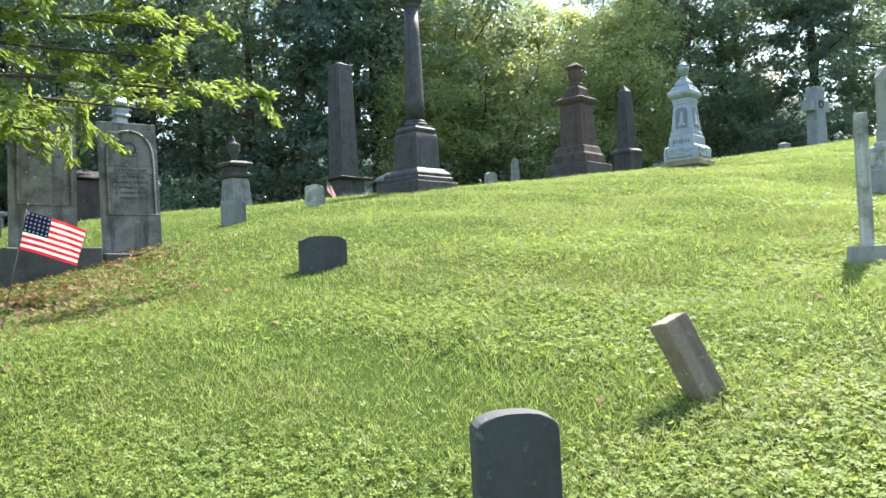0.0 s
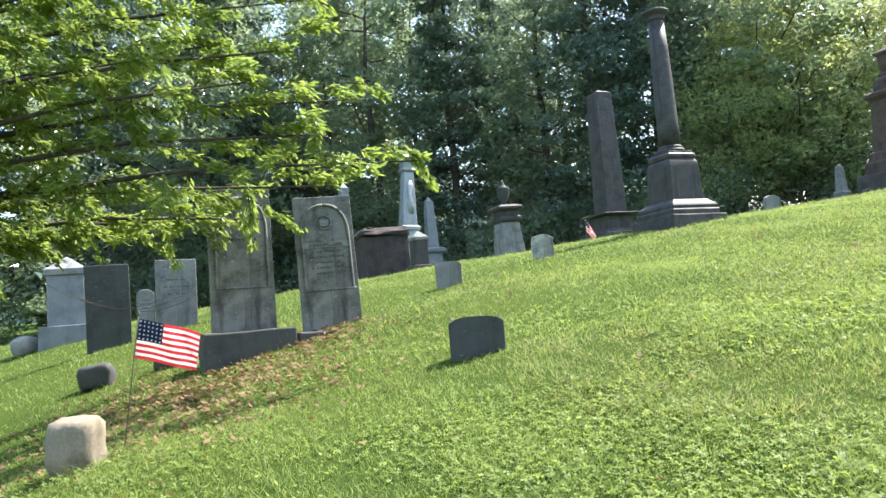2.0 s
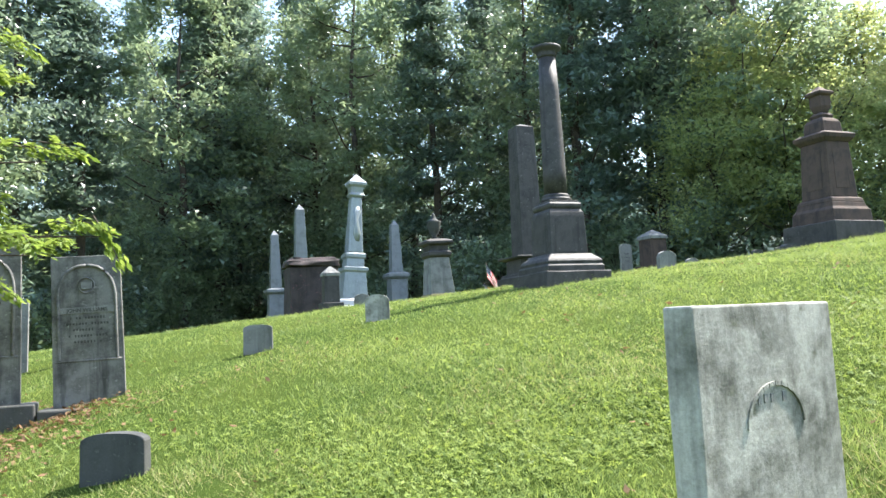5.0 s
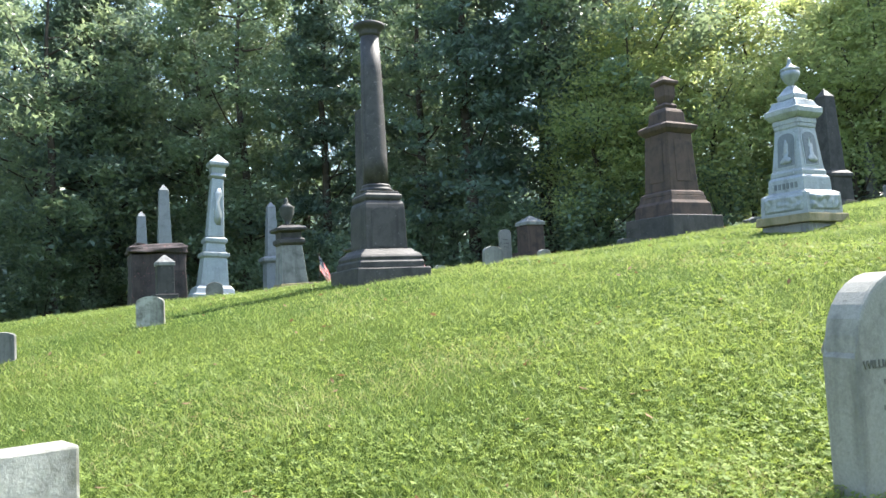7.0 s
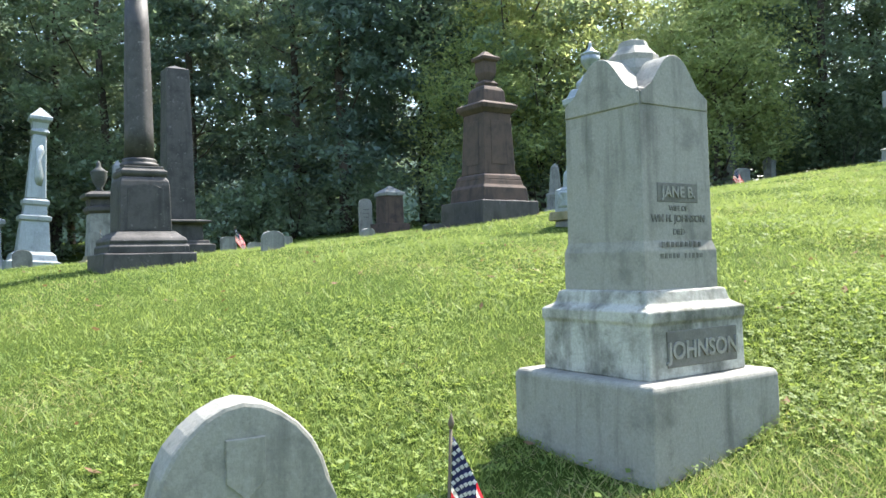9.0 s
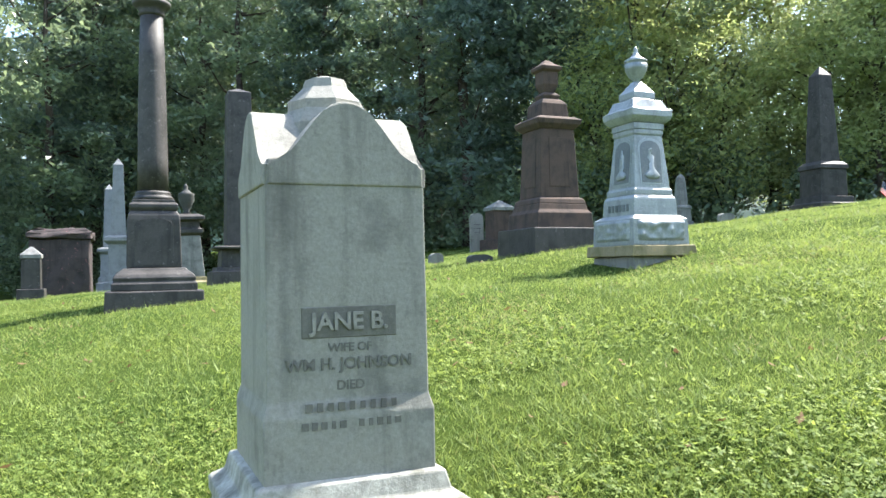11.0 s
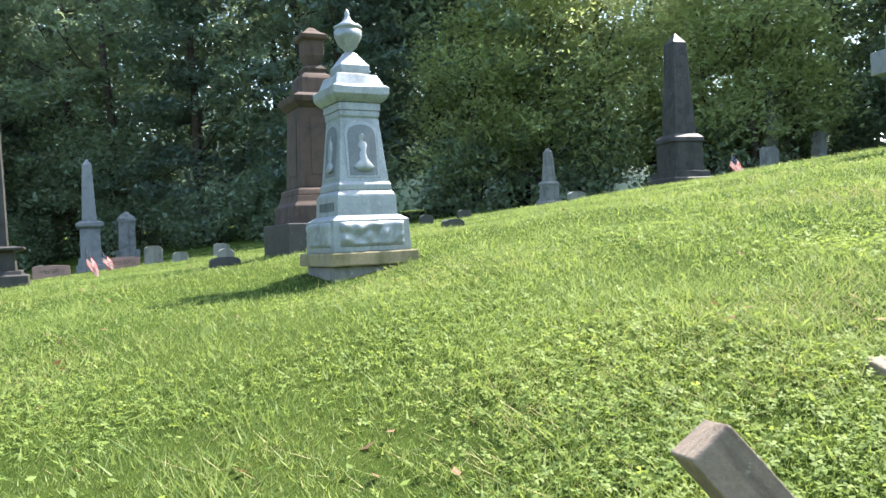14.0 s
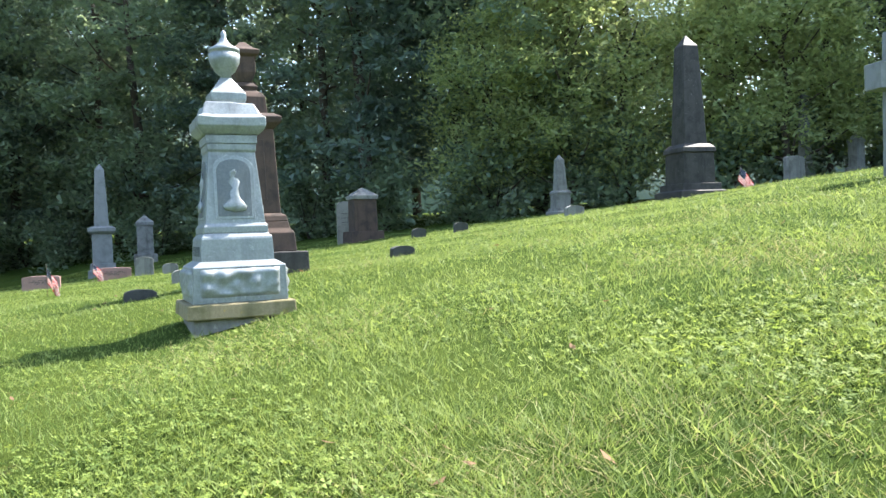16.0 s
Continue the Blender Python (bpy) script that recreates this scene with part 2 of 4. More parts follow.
def lettering(text, size, x, y, z, parent, material, depth=0.004, face=0):
    """Raised or cut words on an upright face. face: 0 front (-y), 90 the +x side."""
    c = bpy.data.curves.new("lettering", "FONT")
    c.body, c.size, c.extrude, c.align_x, c.align_y = text, size, depth, "CENTER", "CENTER"
    c.offset = size * 0.02
    tmp = bpy.data.objects.new("lettering", c)
    me = bpy.data.meshes.new_from_object(tmp)
    bpy.data.objects.remove(tmp)
    me.materials.append(material)
    ob = new("lettering", me)
    ob.parent = parent
    ob.matrix_local = pose(x, y, z, 90, 0, face)
    return tagged(ob, "weathered cut lettering")


def bars(rows, y, parent, material):
    """Worn writing that can no longer be read: rows of (z, width, height)."""
    for z, w, h in rows:
        n = max(3, int(w / (h * 1.1)))
        bm = bmesh.new()
        for i in range(n):
            if rng.random() < 0.14:
                continue
            cx = (i + 0.5) / n * w - w / 2
            bmesh.ops.create_cube(bm, size=1, matrix=Matrix.Translation((cx, y, z)) @ Matrix.Diagonal((w / n * rng.uniform(0.4, 0.72), 0.004, h * rng.uniform(0.75, 1), 1)))
        tagged(part("worn_writing", bm, material, parent, "worn writing that cannot be read"), kind="stuff")


def at(ob, x, y, z, rx=0, ry=0, rz=0):
    ob.matrix_local = pose(x, y, z, rx, ry, rz)
    return ob


# ---------------------------------------------------------------- ground
def axis(fine, lo, hi, far):
    mid = np.arange(lo, hi + 1e-6, fine)
    out = np.array([far * f for f in (0.02, 0.06, 0.15, 0.4, 1.0)])
    return np.concatenate([(lo - out)[::-1], mid, hi + out])


def turf_height(x, y):
    s = 0.02 * np.sin(x * 1.9 + 0.7 * np.sin(y * 1.3)) + 0.018 * np.sin(y * 2.3 + 1.1 * np.sin(x * 0.9)) + 0.012 * np.sin(x * 4.1 + y * 3.3)
    return G(x, y) + s * 0.8


def build_ground():
    xs, ys = axis(0.35, -36, 40, 2500), axis(0.35, -8, 72, 2500)
    X, Y = np.meshgrid(xs, ys)
    Z = turf_height(X, Y)
    nx, ny = len(xs), len(ys)
    co = np.stack([X, Y, Z], -1).reshape(-1, 3)
    i = np.arange(nx * ny).reshape(ny, nx)
    q = np.stack([i[:-1, :-1], i[:-1, 1:], i[1:, 1:], i[1:, :-1]], -1).reshape(-1, 4)
    ob = raw_mesh("ground", co, q, TURF, True)
    tagged(ob, "sloping mown graveyard turf with clover and bare patches", "ground", "", "structure")


def raw_mesh(name, co, quads, material, smooth=False):
    me = bpy.data.meshes.new(name)
    k = quads.shape[1]
    me.vertices.add(len(co))
    me.vertices.foreach_set("co", np.ascontiguousarray(co, np.float32).ravel())
    me.loops.add(quads.size)
    me.loops.foreach_set("vertex_index", np.ascontiguousarray(quads, np.int32).ravel())
    me.polygons.add(len(quads))
    me.polygons.foreach_set("loop_start", np.arange(0, quads.size, k, dtype=np.int32))
    if smooth:
        me.polygons.foreach_set("use_smooth", np.ones(len(quads), bool))
    me.update(calc_edges=True)
    me.materials.append(material)
    return new(name, me)


build_ground()


def blades(name, p, height, width, material, label, bend=0.6):
    """Grass: one slanting pointed blade at each point p (n, 2)."""
    n = len(p)
    h = height * rng.uniform(0.45, 1.25, n)
    clump = 0.5 + 0.5 * np.sin(p[:, 0] * 7.1 + 2.3 * np.sin(p[:, 1] * 3.7)) * np.sin(p[:, 1] * 6.3 + 2.1 * np.sin(p[:, 0] * 2.9))
    h = h * (0.62 + 0.8 * clump)
    w = width * rng.uniform(0.7, 1.3, n)
    a = rng.uniform(0, math.tau, n)
    wind = 2.4 * np.sin(p[:, 0] * 1.9 + 1.3 * np.sin(p[:, 1] * 1.1)) + 1.9 * np.sin(p[:, 1] * 2.7 + p[:, 0] * 0.8) + rng.normal(0, 2.4, n)
    b = bend * rng.uniform(0.3, 1.5, n) * h
    base = np.column_stack([p, turf_height(p[:, 0], p[:, 1]) - 0.01])
    side = np.column_stack([np.cos(a), np.sin(a), np.zeros(n)]) * (w / 2)[:, None]
    lean = np.column_stack([np.cos(wind), np.sin(wind), np.zeros(n)])
    tip = base + lean * b[:, None] + np.array([0, 0, 1.0]) * (h * 0.95)[:, None]
    co = np.stack([base - side, base + side, tip], 1).reshape(-1, 3)
    q = np.arange(n)[:, None] * 3 + np.array([[0, 1, 2]])
    tagged(raw_mesh(name, co, q, material), label, "grass", "", "stuff")


def leaflets(p, size, up=0.75):
    """Small folded leaves at points p (n, 3): vertices and quads."""
    n = len(p)
    nrm = rng.normal(0, 1, (n, 3))
    nrm[:, 2] = np.abs(nrm[:, 2]) + up * 2
    nrm /= np.linalg.norm(nrm, axis=1)[:, None]
    d = np.cross(nrm, rng.normal(0, 1, (n, 3)))
    d /= np.linalg.norm(d, axis=1)[:, None]
    e = np.cross(nrm, d)
    s = (size * rng.uniform(0.6, 1.3, n))[:, None]
    co = np.stack([p - d * s * 0.5, p + e * s * 0.26 - nrm * s * 0.05, p + d * s * 0.5, p - e * s * 0.26 - nrm * s * 0.05], 1).reshape(-1, 3)
    q = np.arange(n)[:, None] * 4 + np.array([[0, 1, 2, 3]])
    return co, q


def scatter(n, cx, cy, sx, sy):
    return np.column_stack([rng.normal(cx, sx, n), rng.normal(cy, sy, n)])


def along_walk(n, ahead, spread):
    """Points on the slope beside the walked line, on its uphill left."""
    s = rng.uniform(-0.05, 1.32, n)
    x = -1.5 + 13.0 * s
    y = 2.5 + 13.0 * s
    d = np.abs(rng.normal(0, 1, n)) * spread + ahead
    l = rng.normal(0, 1.2, n)
    return np.column_stack([x - d * 0.62 + l * 0.7, y + d * 0.78 + l * 0.7])


def patchy(p, k=1.1, thr=0.0):
    v = np.sin(p[:, 0] * k + 1.7 * np.sin(p[:, 1] * k * 0.7)) + np.sin(p[:, 1] * k * 1.3 + 1.3 * np.sin(p[:, 0] * k * 0.8))
    return v + rng.normal(0, 0.6, len(p)) > thr


P_NEAR = np.concatenate([along_walk(430000, -1.7, 3.6), along_walk(190000, 0, 9.0)])
P_NEAR = P_NEAR[~patchy(P_NEAR, 2.3, 1.75)]
blades("grass", P_NEAR, 0.055, 0.0075, BLADE, "short green grass blades on the slope", 0.8)
P_TALL = along_walk(190000, -1.5, 6.0)
P_TALL = P_TALL[patchy(P_TALL, 0.9, 0.7)]
blades("long_grass", P_TALL, 0.085, 0.0055, BLADE, "longer grass laid over in tufts", 1.5)
P_FAR = np.column_stack([rng.uniform(-20, 24, 170000), rng.uniform(9, 42, 170000)])
blades("far_grass", P_FAR, 0.07, 0.016, BLADE, "grass on the crest of the slope", 1.0)
P_DRY = along_walk(110000, -1.5, 5.0)
P_DRY = P_DRY[patchy(P_DRY, 1.3, 0.9)]
blades("dry_grass", P_DRY, 0.07, 0.006, STRAW, "dry straw-coloured grass", 2.2)


def clover_leaves(p, size):
    """Three round leaflets on each stalk head p (n, 3)."""
    n = len(p)
    spin = rng.uniform(0, math.tau, n)
    sz = size * rng.uniform(0.6, 1.3, n)
    tilt = rng.normal(0, 0.32, (n, 2))
    tri = []
    for k in range(3):
        a = spin + k * math.tau / 3
        for off, r in ((0.0, 0.0), (0.5, 0.95), (-0.5, 0.95)):
            x, y = np.cos(a + off) * r * sz, np.sin(a + off) * r * sz
            tri.append(p + np.column_stack([x, y, x * tilt[:, 0] + y * tilt[:, 1]]))
    co = np.stack(tri, 1).reshape(-1, 3)
    return co, np.arange(n * 9).reshape(-1, 3)


P_W = along_walk(230000, -1.8, 3.6)
P_W = P_W[patchy(P_W, 1.6, -0.1)]
co, q = clover_leaves(np.column_stack([P_W, turf_height(P_W[:, 0], P_W[:, 1]) + rng.uniform(0.012, 0.06, len(P_W))]), 0.019)
tagged(raw_mesh("clover", co, q, WEED), "clover and low broad-leaved weeds in the turf", "weeds", "", "stuff")
P_B = along_walk(26000, -1.8, 3.2)
P_B = P_B[patchy(P_B, 1.1, 0.9)]
co, q = leaflets(np.column_stack([P_B, turf_height(P_B[:, 0], P_B[:, 1]) + rng.uniform(0.02, 0.07, len(P_B))]), 0.042)
tagged(raw_mesh("broad_weeds", co, q, WEED), "broad-leaved plantain and dandelion leaves", "weeds", "", "stuff")
P_L = np.concatenate([scatter(1500, -4.6, 9.3, 0.9, 0.8), scatter(750, -4.1, 8.0, 0.9, 0.8), scatter(500, -4.3, 10.9, 0.5, 0.3), scatter(500, 4, 12, 7, 5)])
co, q = leaflets(np.column_stack([P_L, turf_height(P_L[:, 0], P_L[:, 1]) + 0.02 + rng.uniform(0, 0.03, len(P_L))]), 0.075)
tagged(raw_mesh("fallen_leaves", co, q, FALLEN), "dry brown fallen leaves under the tree", "leaves", "", "stuff")


# ---------------------------------------------------------------- trees
def tube(bm, pts, r0, r1, n=7):
    prev = None
    m = len(pts)
    for k, p in enumerate(pts):
        d = (Vector(pts[min(k + 1, m - 1)]) - Vector(pts[max(k - 1, 0)])).normalized()
        s = d.orthogonal().normalized()
        u = d.cross(s)
        r = r0 + (r1 - r0) * k / (m - 1)
        ring = [bm.verts.new(Vector(p) + (s * math.cos(i * math.tau / n) + u * math.sin(i * math.tau / n)) * r) for i in range(n)]
        if prev:
            for i in range(n):
                bm.faces.new((prev[i], prev[(i + 1) % n], ring[(i + 1) % n], ring[i]))
        prev = ring
    bm.faces.new(prev)


def crown_points(kind, h, spread, n_clump, per):
    c = []
    for i in range(n_clump):
        f = rng.uniform(0.0, 1)
        if kind == "pine":
            z = h * (0.10 + 0.90 * f)
            r = spread * (1.05 - f) * (0.75 + 0.3 * math.sin(f * 40)) * math.sqrt(rng.uniform(0.15, 1))
        else:
            z = h * (0.12 + 0.88 * f)
            r = spread * math.sqrt(max(0.06, 1 - (2 * f - 0.85) ** 2 * 0.75)) * math.sqrt(rng.uniform(0.1, 1))
        a = rng.uniform(0, math.tau)
        c.append((r * math.cos(a), r * math.sin(a), z))
    c = np.array(c)
    p = np.repeat(c, per, 0)
    rad = rng.uniform(0.5, 1.25, n_clump).repeat(per)[:, None]
    flat = np.array([1, 1, 0.35 if kind == "pine" else 0.6])
    return c, p + rng.normal(0, 0.62, p.shape) * rad * flat


def make_tree(kind, h, spread, n_clump, per, leaf, leaf_size, label):
    e = new({"pine": "pine_tree", "maple": "maple_tree", "light": "birch_tree"}[kind])
    tagged(e, label, "tree", "trees of the wood edge")
    c, p = crown_points(kind, h, spread, n_clump, per)
    bm = bmesh.new()
    k = 0.34 if kind != "light" else 0.16
    bend = rng.normal(0, 0.3, (7, 2)) * np.linspace(0, 1, 7)[:, None]
    tube(bm, [(bend[i][0], bend[i][1], -0.4 + (h * 0.9 + 0.4) * i / 6) for i in range(7)], k, 0.05, 8)
    part("trunk", bm, BARK, e, "", True)
    for cc in c[:: max(1, n_clump // 16)]:
        bm = bmesh.new()
        z0 = max(h * 0.1, cc[2] - 0.5 * math.hypot(cc[0], cc[1]))
        tube(bm, [(0, 0, z0), (cc[0] * 0.5, cc[1] * 0.5, z0 + (cc[2] - z0) * 0.35), tuple(cc)], 0.08, 0.02, 5)
        part("limb", bm, BARK, e, "", True)
    co, q = leaflets(p, leaf_size, 0.25)
    co = co.reshape(-1, 4, 3)[:, :3]
    co[:, 1] += 0.5 * (co[:, 1] - 0.5 * (co[:, 0] + co[:, 2]))
    ob = raw_mesh("crown", co.reshape(-1, 3), np.arange(len(co) * 3).reshape(-1, 3), leaf)
    ob.parent = e
    return e


TREES = [
    make_tree("maple", 25, 5.6, 190, 105, LEAF_MAPLE, 0.40, "tall dark green broadleaf tree at the wood edge"),
    make_tree("maple", 21, 5.0, 170, 105, LEAF_MAPLE, 0.38, "dense broadleaf tree in shade at the wood edge"),
    make_tree("pine", 27, 4.8, 220, 95, LEAF_PINE, 0.40, "tall dark pine with layered boughs"),
    make_tree("pine", 23, 4.4, 190, 95, LEAF_PINE, 0.38, "dark pine among the wood edge trees"),
    make_tree("light", 13, 3.0, 130, 100, LEAF_LIGHT, 0.28, "slender light green sunlit tree"),
    make_tree("light", 8.5, 2.9, 110, 100, LEAF_LIGHT, 0.24, "yellow-green sunlit young tree with low branches"),
]
SPOTS = []
for i in range(15):        # front of the wood
    SPOTS.append((-50 + i * 4.7 + rng.uniform(-1, 1), 47 + rng.uniform(-1.5, 2.5) + max(0, i - 11) * 1.4, i))
for i in range(14):        # second row
    SPOTS.append((-48 + i * 5.2 + rng.uniform(-1, 1), 54 + rng.uniform(-1.5, 2), i + 1))
for i in range(12):        # third row
    SPOTS.append((-62 + i * 8.5 + rng.uniform(-2, 2), 62 + rng.uniform(-2, 3), i + 2))
for i in range(7):         # right flank
    SPOTS.append((22 + i * 3.0 + rng.uniform(-1, 1), 56 - i * 3.6 + rng.uniform(-1, 1), i))
for i in range(8):         # left flank
    SPOTS.append((-31 - i * 1.2 + rng.uniform(-2, 2), 44 - i * 4 + rng.uniform(-1, 1), i + 1))
used = set()
for x, y, i in SPOTS:
    gap = 6 < x < 12.5 and y > 44          # low light trees let the sky in here
    k = 4 if gap else (0, 2, 1, 3, 2, 1)[i % 6]
    s = rng.uniform(0.82, 1.04) if gap else rng.uniform(0.88, 1.15)
    m = pose(x, y, float(G(x, y)) - 0.1, 0, 0, rng.uniform(0, 360))
    if k in used:
        o = copy_thing(TREES[k], m)
    else:
        used.add(k)
        o = TREES[k]
        o.matrix_world = m
    o.scale = (s, s, s)
for x, y, k in ((0.8, 46.5, 4), (2.6, 45.5, 5), (4.6, 46, 5), (8.8, 47, 5), (12.0, 47.5, 4), (3.0, 49, 4), (10.6, 46, 5), (-0.8, 45.2, 5)):
    m = pose(x, y, float(G(x, y)) - 0.1, 0, 0, rng.uniform(0, 360))
    if k in used:
        copy_thing(TREES[k], m)
    else:
        used.add(k)
        TREES[k].matrix_world = m


def shrub(x, y, h, seed):
    e = new("shrub")
    tagged(e, "dark leafy undergrowth shrub at the wood edge", "shrub", "undergrowth of the wood edge")
    e.matrix_world = pose(x, y, float(G(x, y)) - 0.1)
    for k in range(5):
        a = k * 1.26 + seed
        bm = bmesh.new()
        tube(bm, [(0, 0, 0), (0.4 * math.cos(a), 0.4 * math.sin(a), h * 0.4), (0.9 * math.cos(a), 0.9 * math.sin(a), h * 0.8)], 0.04, 0.01, 5)
        part("stem", bm, BARK, e, "", True)
    c = np.column_stack([rng.normal(0, 1.0, 34), rng.normal(0, 0.8, 34), rng.uniform(0.1, h, 34)])
    p = np.repeat(c, 55, 0) + rng.normal(0, 0.33, (34 * 55, 3))
    co, q = leaflets(p, 0.30, 0.25)
    raw_mesh("foliage", co, q, LEAF_MAPLE).parent = e
    return e


SHRUBS = [shrub(-40 + 30 * k, 45.0, 2.6 + 0.7 * k, k) for k in range(2)]
for i in range(26):
    x, y = -47 + i * 2.75 + rng.uniform(-0.8, 0.8), 45.2 + rng.uniform(-1, 2) + max(0, i - 19) * 0.9
    copy_thing(SHRUBS[i % 2], pose(x, y, float(G(x, y)) - 0.1, 0, 0, rng.uniform(0, 360)))
for i in range(16):
    x, y = 15 + i * 1.6 + rng.uniform(-0.6, 0.6), 52 - max(0, i - 3) * 1.9 + rng.uniform(-1, 1)
    copy_thing(SHRUBS[i % 2], pose(x, y, float(G(x, y)) - 0.1, 0, 0, rng.uniform(0, 360)))
for i in range(8):
    x, y = -29.5 - i * 1.2 + rng.uniform(-0.8, 0.8), 43 - i * 4 + rng.uniform(-1, 1)
    copy_thing(SHRUBS[i % 2], pose(x, y, float(G(x, y)) - 0.1, 0, 0, rng.uniform(0, 360)))


def far_wood():
    """Wooded rise far behind the trees."""
    xs = np.linspace(-260, 260, 90)
    zs = np.array([-6, 8, 15, 19, 21])
    X = np.repeat(xs[None], 5, 0)
    top = 1 + 0.12 * np.sin(xs * 0.21) + 0.1 * np.sin(xs * 0.53 + 1)
    top = top * (1 - 0.35 * np.exp(-((xs - 10) / 14) ** 2))
    Z = zs[:, None] * top[None]
    Y = 82 + np.array([0, 1, 5, 12, 30])[:, None] + 5 * np.sin(xs * 0.3)[None] - (X / 60) ** 2 * 3
    co = np.stack([X, Y, Z], -1).reshape(-1, 3)
    i = np.arange(5 * 90).reshape(5, 90)
    q = np.stack([i[:-1, :-1], i[:-1, 1:], i[1:, 1:], i[1:, :-1]], -1).reshape(-1, 4)
    tagged(raw_mesh("backdrop", co, q, LEAF_PINE, True), "distant wooded rise behind the trees", "backdrop", "", "structure")


far_wood()


def near_tree():
    """The tree whose long low branches hang over the old slabs."""
    e = new("ash_tree")
    tagged(e, "sunlit ash tree with long low hanging branches", "tree")
    x0, y0 = -9.6, 6.6
    e.matrix_world = pose(x0, y0, float(G(x0, y0)) - 0.1)
    bm = bmesh.new()
    tube(bm, [(0, 0, -0.3), (0.05, 0.1, 1.5), (0.0, 0.2, 3.2), (0.2, 0.1, 5.0), (0.3, 0.0, 8.0)], 0.26, 0.08, 10)
    part("trunk", bm, BARK, e, "", True)
    pts, tw = [], []
    ends = ((-2.0, 9.6, 3.55, 3.0), (-2.8, 9.2, 3.9, 3.3), (-3.2, 9.9, 3.5, 2.9), (-3.2, 8.6, 4.4, 3.4), (-4.2, 9.3, 5.2, 3.8), (-4.2, 8.1, 4.7, 3.6),
            (-5.2, 9.9, 3.3, 2.7), (-5.0, 8.4, 3.5, 3.0), (-3.0, 9.3, 4.9, 3.9), (-5.5, 8.9, 5.6, 4.2), (-6.0, 8.2, 4.2, 3.3), (-4.2, 9.9, 3.25, 2.7),
            (-3.6, 8.4, 5.6, 4.4), (-6.4, 9.2, 3.2, 2.6), (-4.8, 7.6, 5.4, 4.0), (-3.3, 9.6, 5.6, 4.4), (-3.7, 9.2, 6.3, 4.8), (-2.6, 9.5, 4.3, 3.6), (-3.0, 8.2, 6.0, 4.6))
    for ex, ey, ez, z0 in ends:
        a, b = Vector((0.1, 0.1, z0 - G(x0, y0))), Vector((ex - x0, ey - y0, ez - G(x0, y0)))
        mid1 = a.lerp(b, 0.35) + Vector((0, 0, 0.35))
        mid2 = a.lerp(b, 0.7) + Vector((0, 0, 0.3))
        path = [tuple(a), tuple(mid1), tuple(mid2), tuple(b)]
        bm = bmesh.new()
        tube(bm, path, 0.055, 0.006, 6)
        for j in range(24):
            f = 0.25 + 0.77 * j / 24
            base = a.lerp(b, f) + Vector((0, 0, 0.35 * math.sin(min(1, f * 1.25) * math.pi * 0.8)))
            L = (0.95 - 0.45 * f) * rng.uniform(0.6, 1.2)
            d = Vector(((b - a).normalized().x * 0.7 + rng.normal(0, 0.6), (b - a).normalized().y * 0.7 + rng.normal(0, 0.6), rng.normal(-0.12, 0.3))).normalized()
            tip = base + d * L + Vector((0, 0, -0.1 * L))
            tube(bm, [tuple(base), tuple(base.lerp(tip, 0.5) + Vector((0, 0, 0.03))), tuple(tip)], 0.009, 0.003, 4)
            for s in range(16):
                g = 0.15 + 0.9 * s / 16
                pts.append((base.lerp(tip, g), d))
        part("branch", bm, BARK, e, "", True)
    for k in range(3):
        bm = bmesh.new()
        a = Vector((2.2 + 0.2 * k, 2.9, 3.1 - 0.12 * k - 0.4))
        tube(bm, [tuple(a + Vector((1.7 * f, 0.5 * f + 0.1 * k, -0.42 * math.sin(f * 2.4) + 0.15 * k * f))) for f in (0, 0.2, 0.4, 0.6, 0.8, 1.0)], 0.004, 0.002, 5)
        part("bare_twig", bm, BARK, e, "thin bare twig", True)
    co, q = [], []
    for base, d in pts:
        side = d.cross(Vector((0, 0, 1))).normalized()
        for k in range(5):
            sg = 1 if k % 2 else -1
            dirv = (d * 0.6 + side * sg * rng.uniform(0.4, 1.0) + Vector((0, 0, rng.normal(-0.25, 0.3)))).normalized()
            w = dirv.cross(Vector((rng.normal(0, 0.5), rng.normal(0, 0.5), 1))).normalized()
            o = base + d * rng.uniform(-0.04, 0.04) + Vector(rng.normal(0, 0.03, 3))
            s = rng.uniform(0.08, 0.14)
            n0 = len(co)
            co += [o, o + dirv * s * 0.45 + w * s * 0.17, o + dirv * s, o + dirv * s * 0.45 - w * s * 0.17]
            q.append((n0, n0 + 1, n0 + 2, n0 + 3))
    ob = raw_mesh("foliage", np.array([tuple(c) for c in co]), np.array(q), LEAF_NEAR)
    ob.parent = e


near_tree()


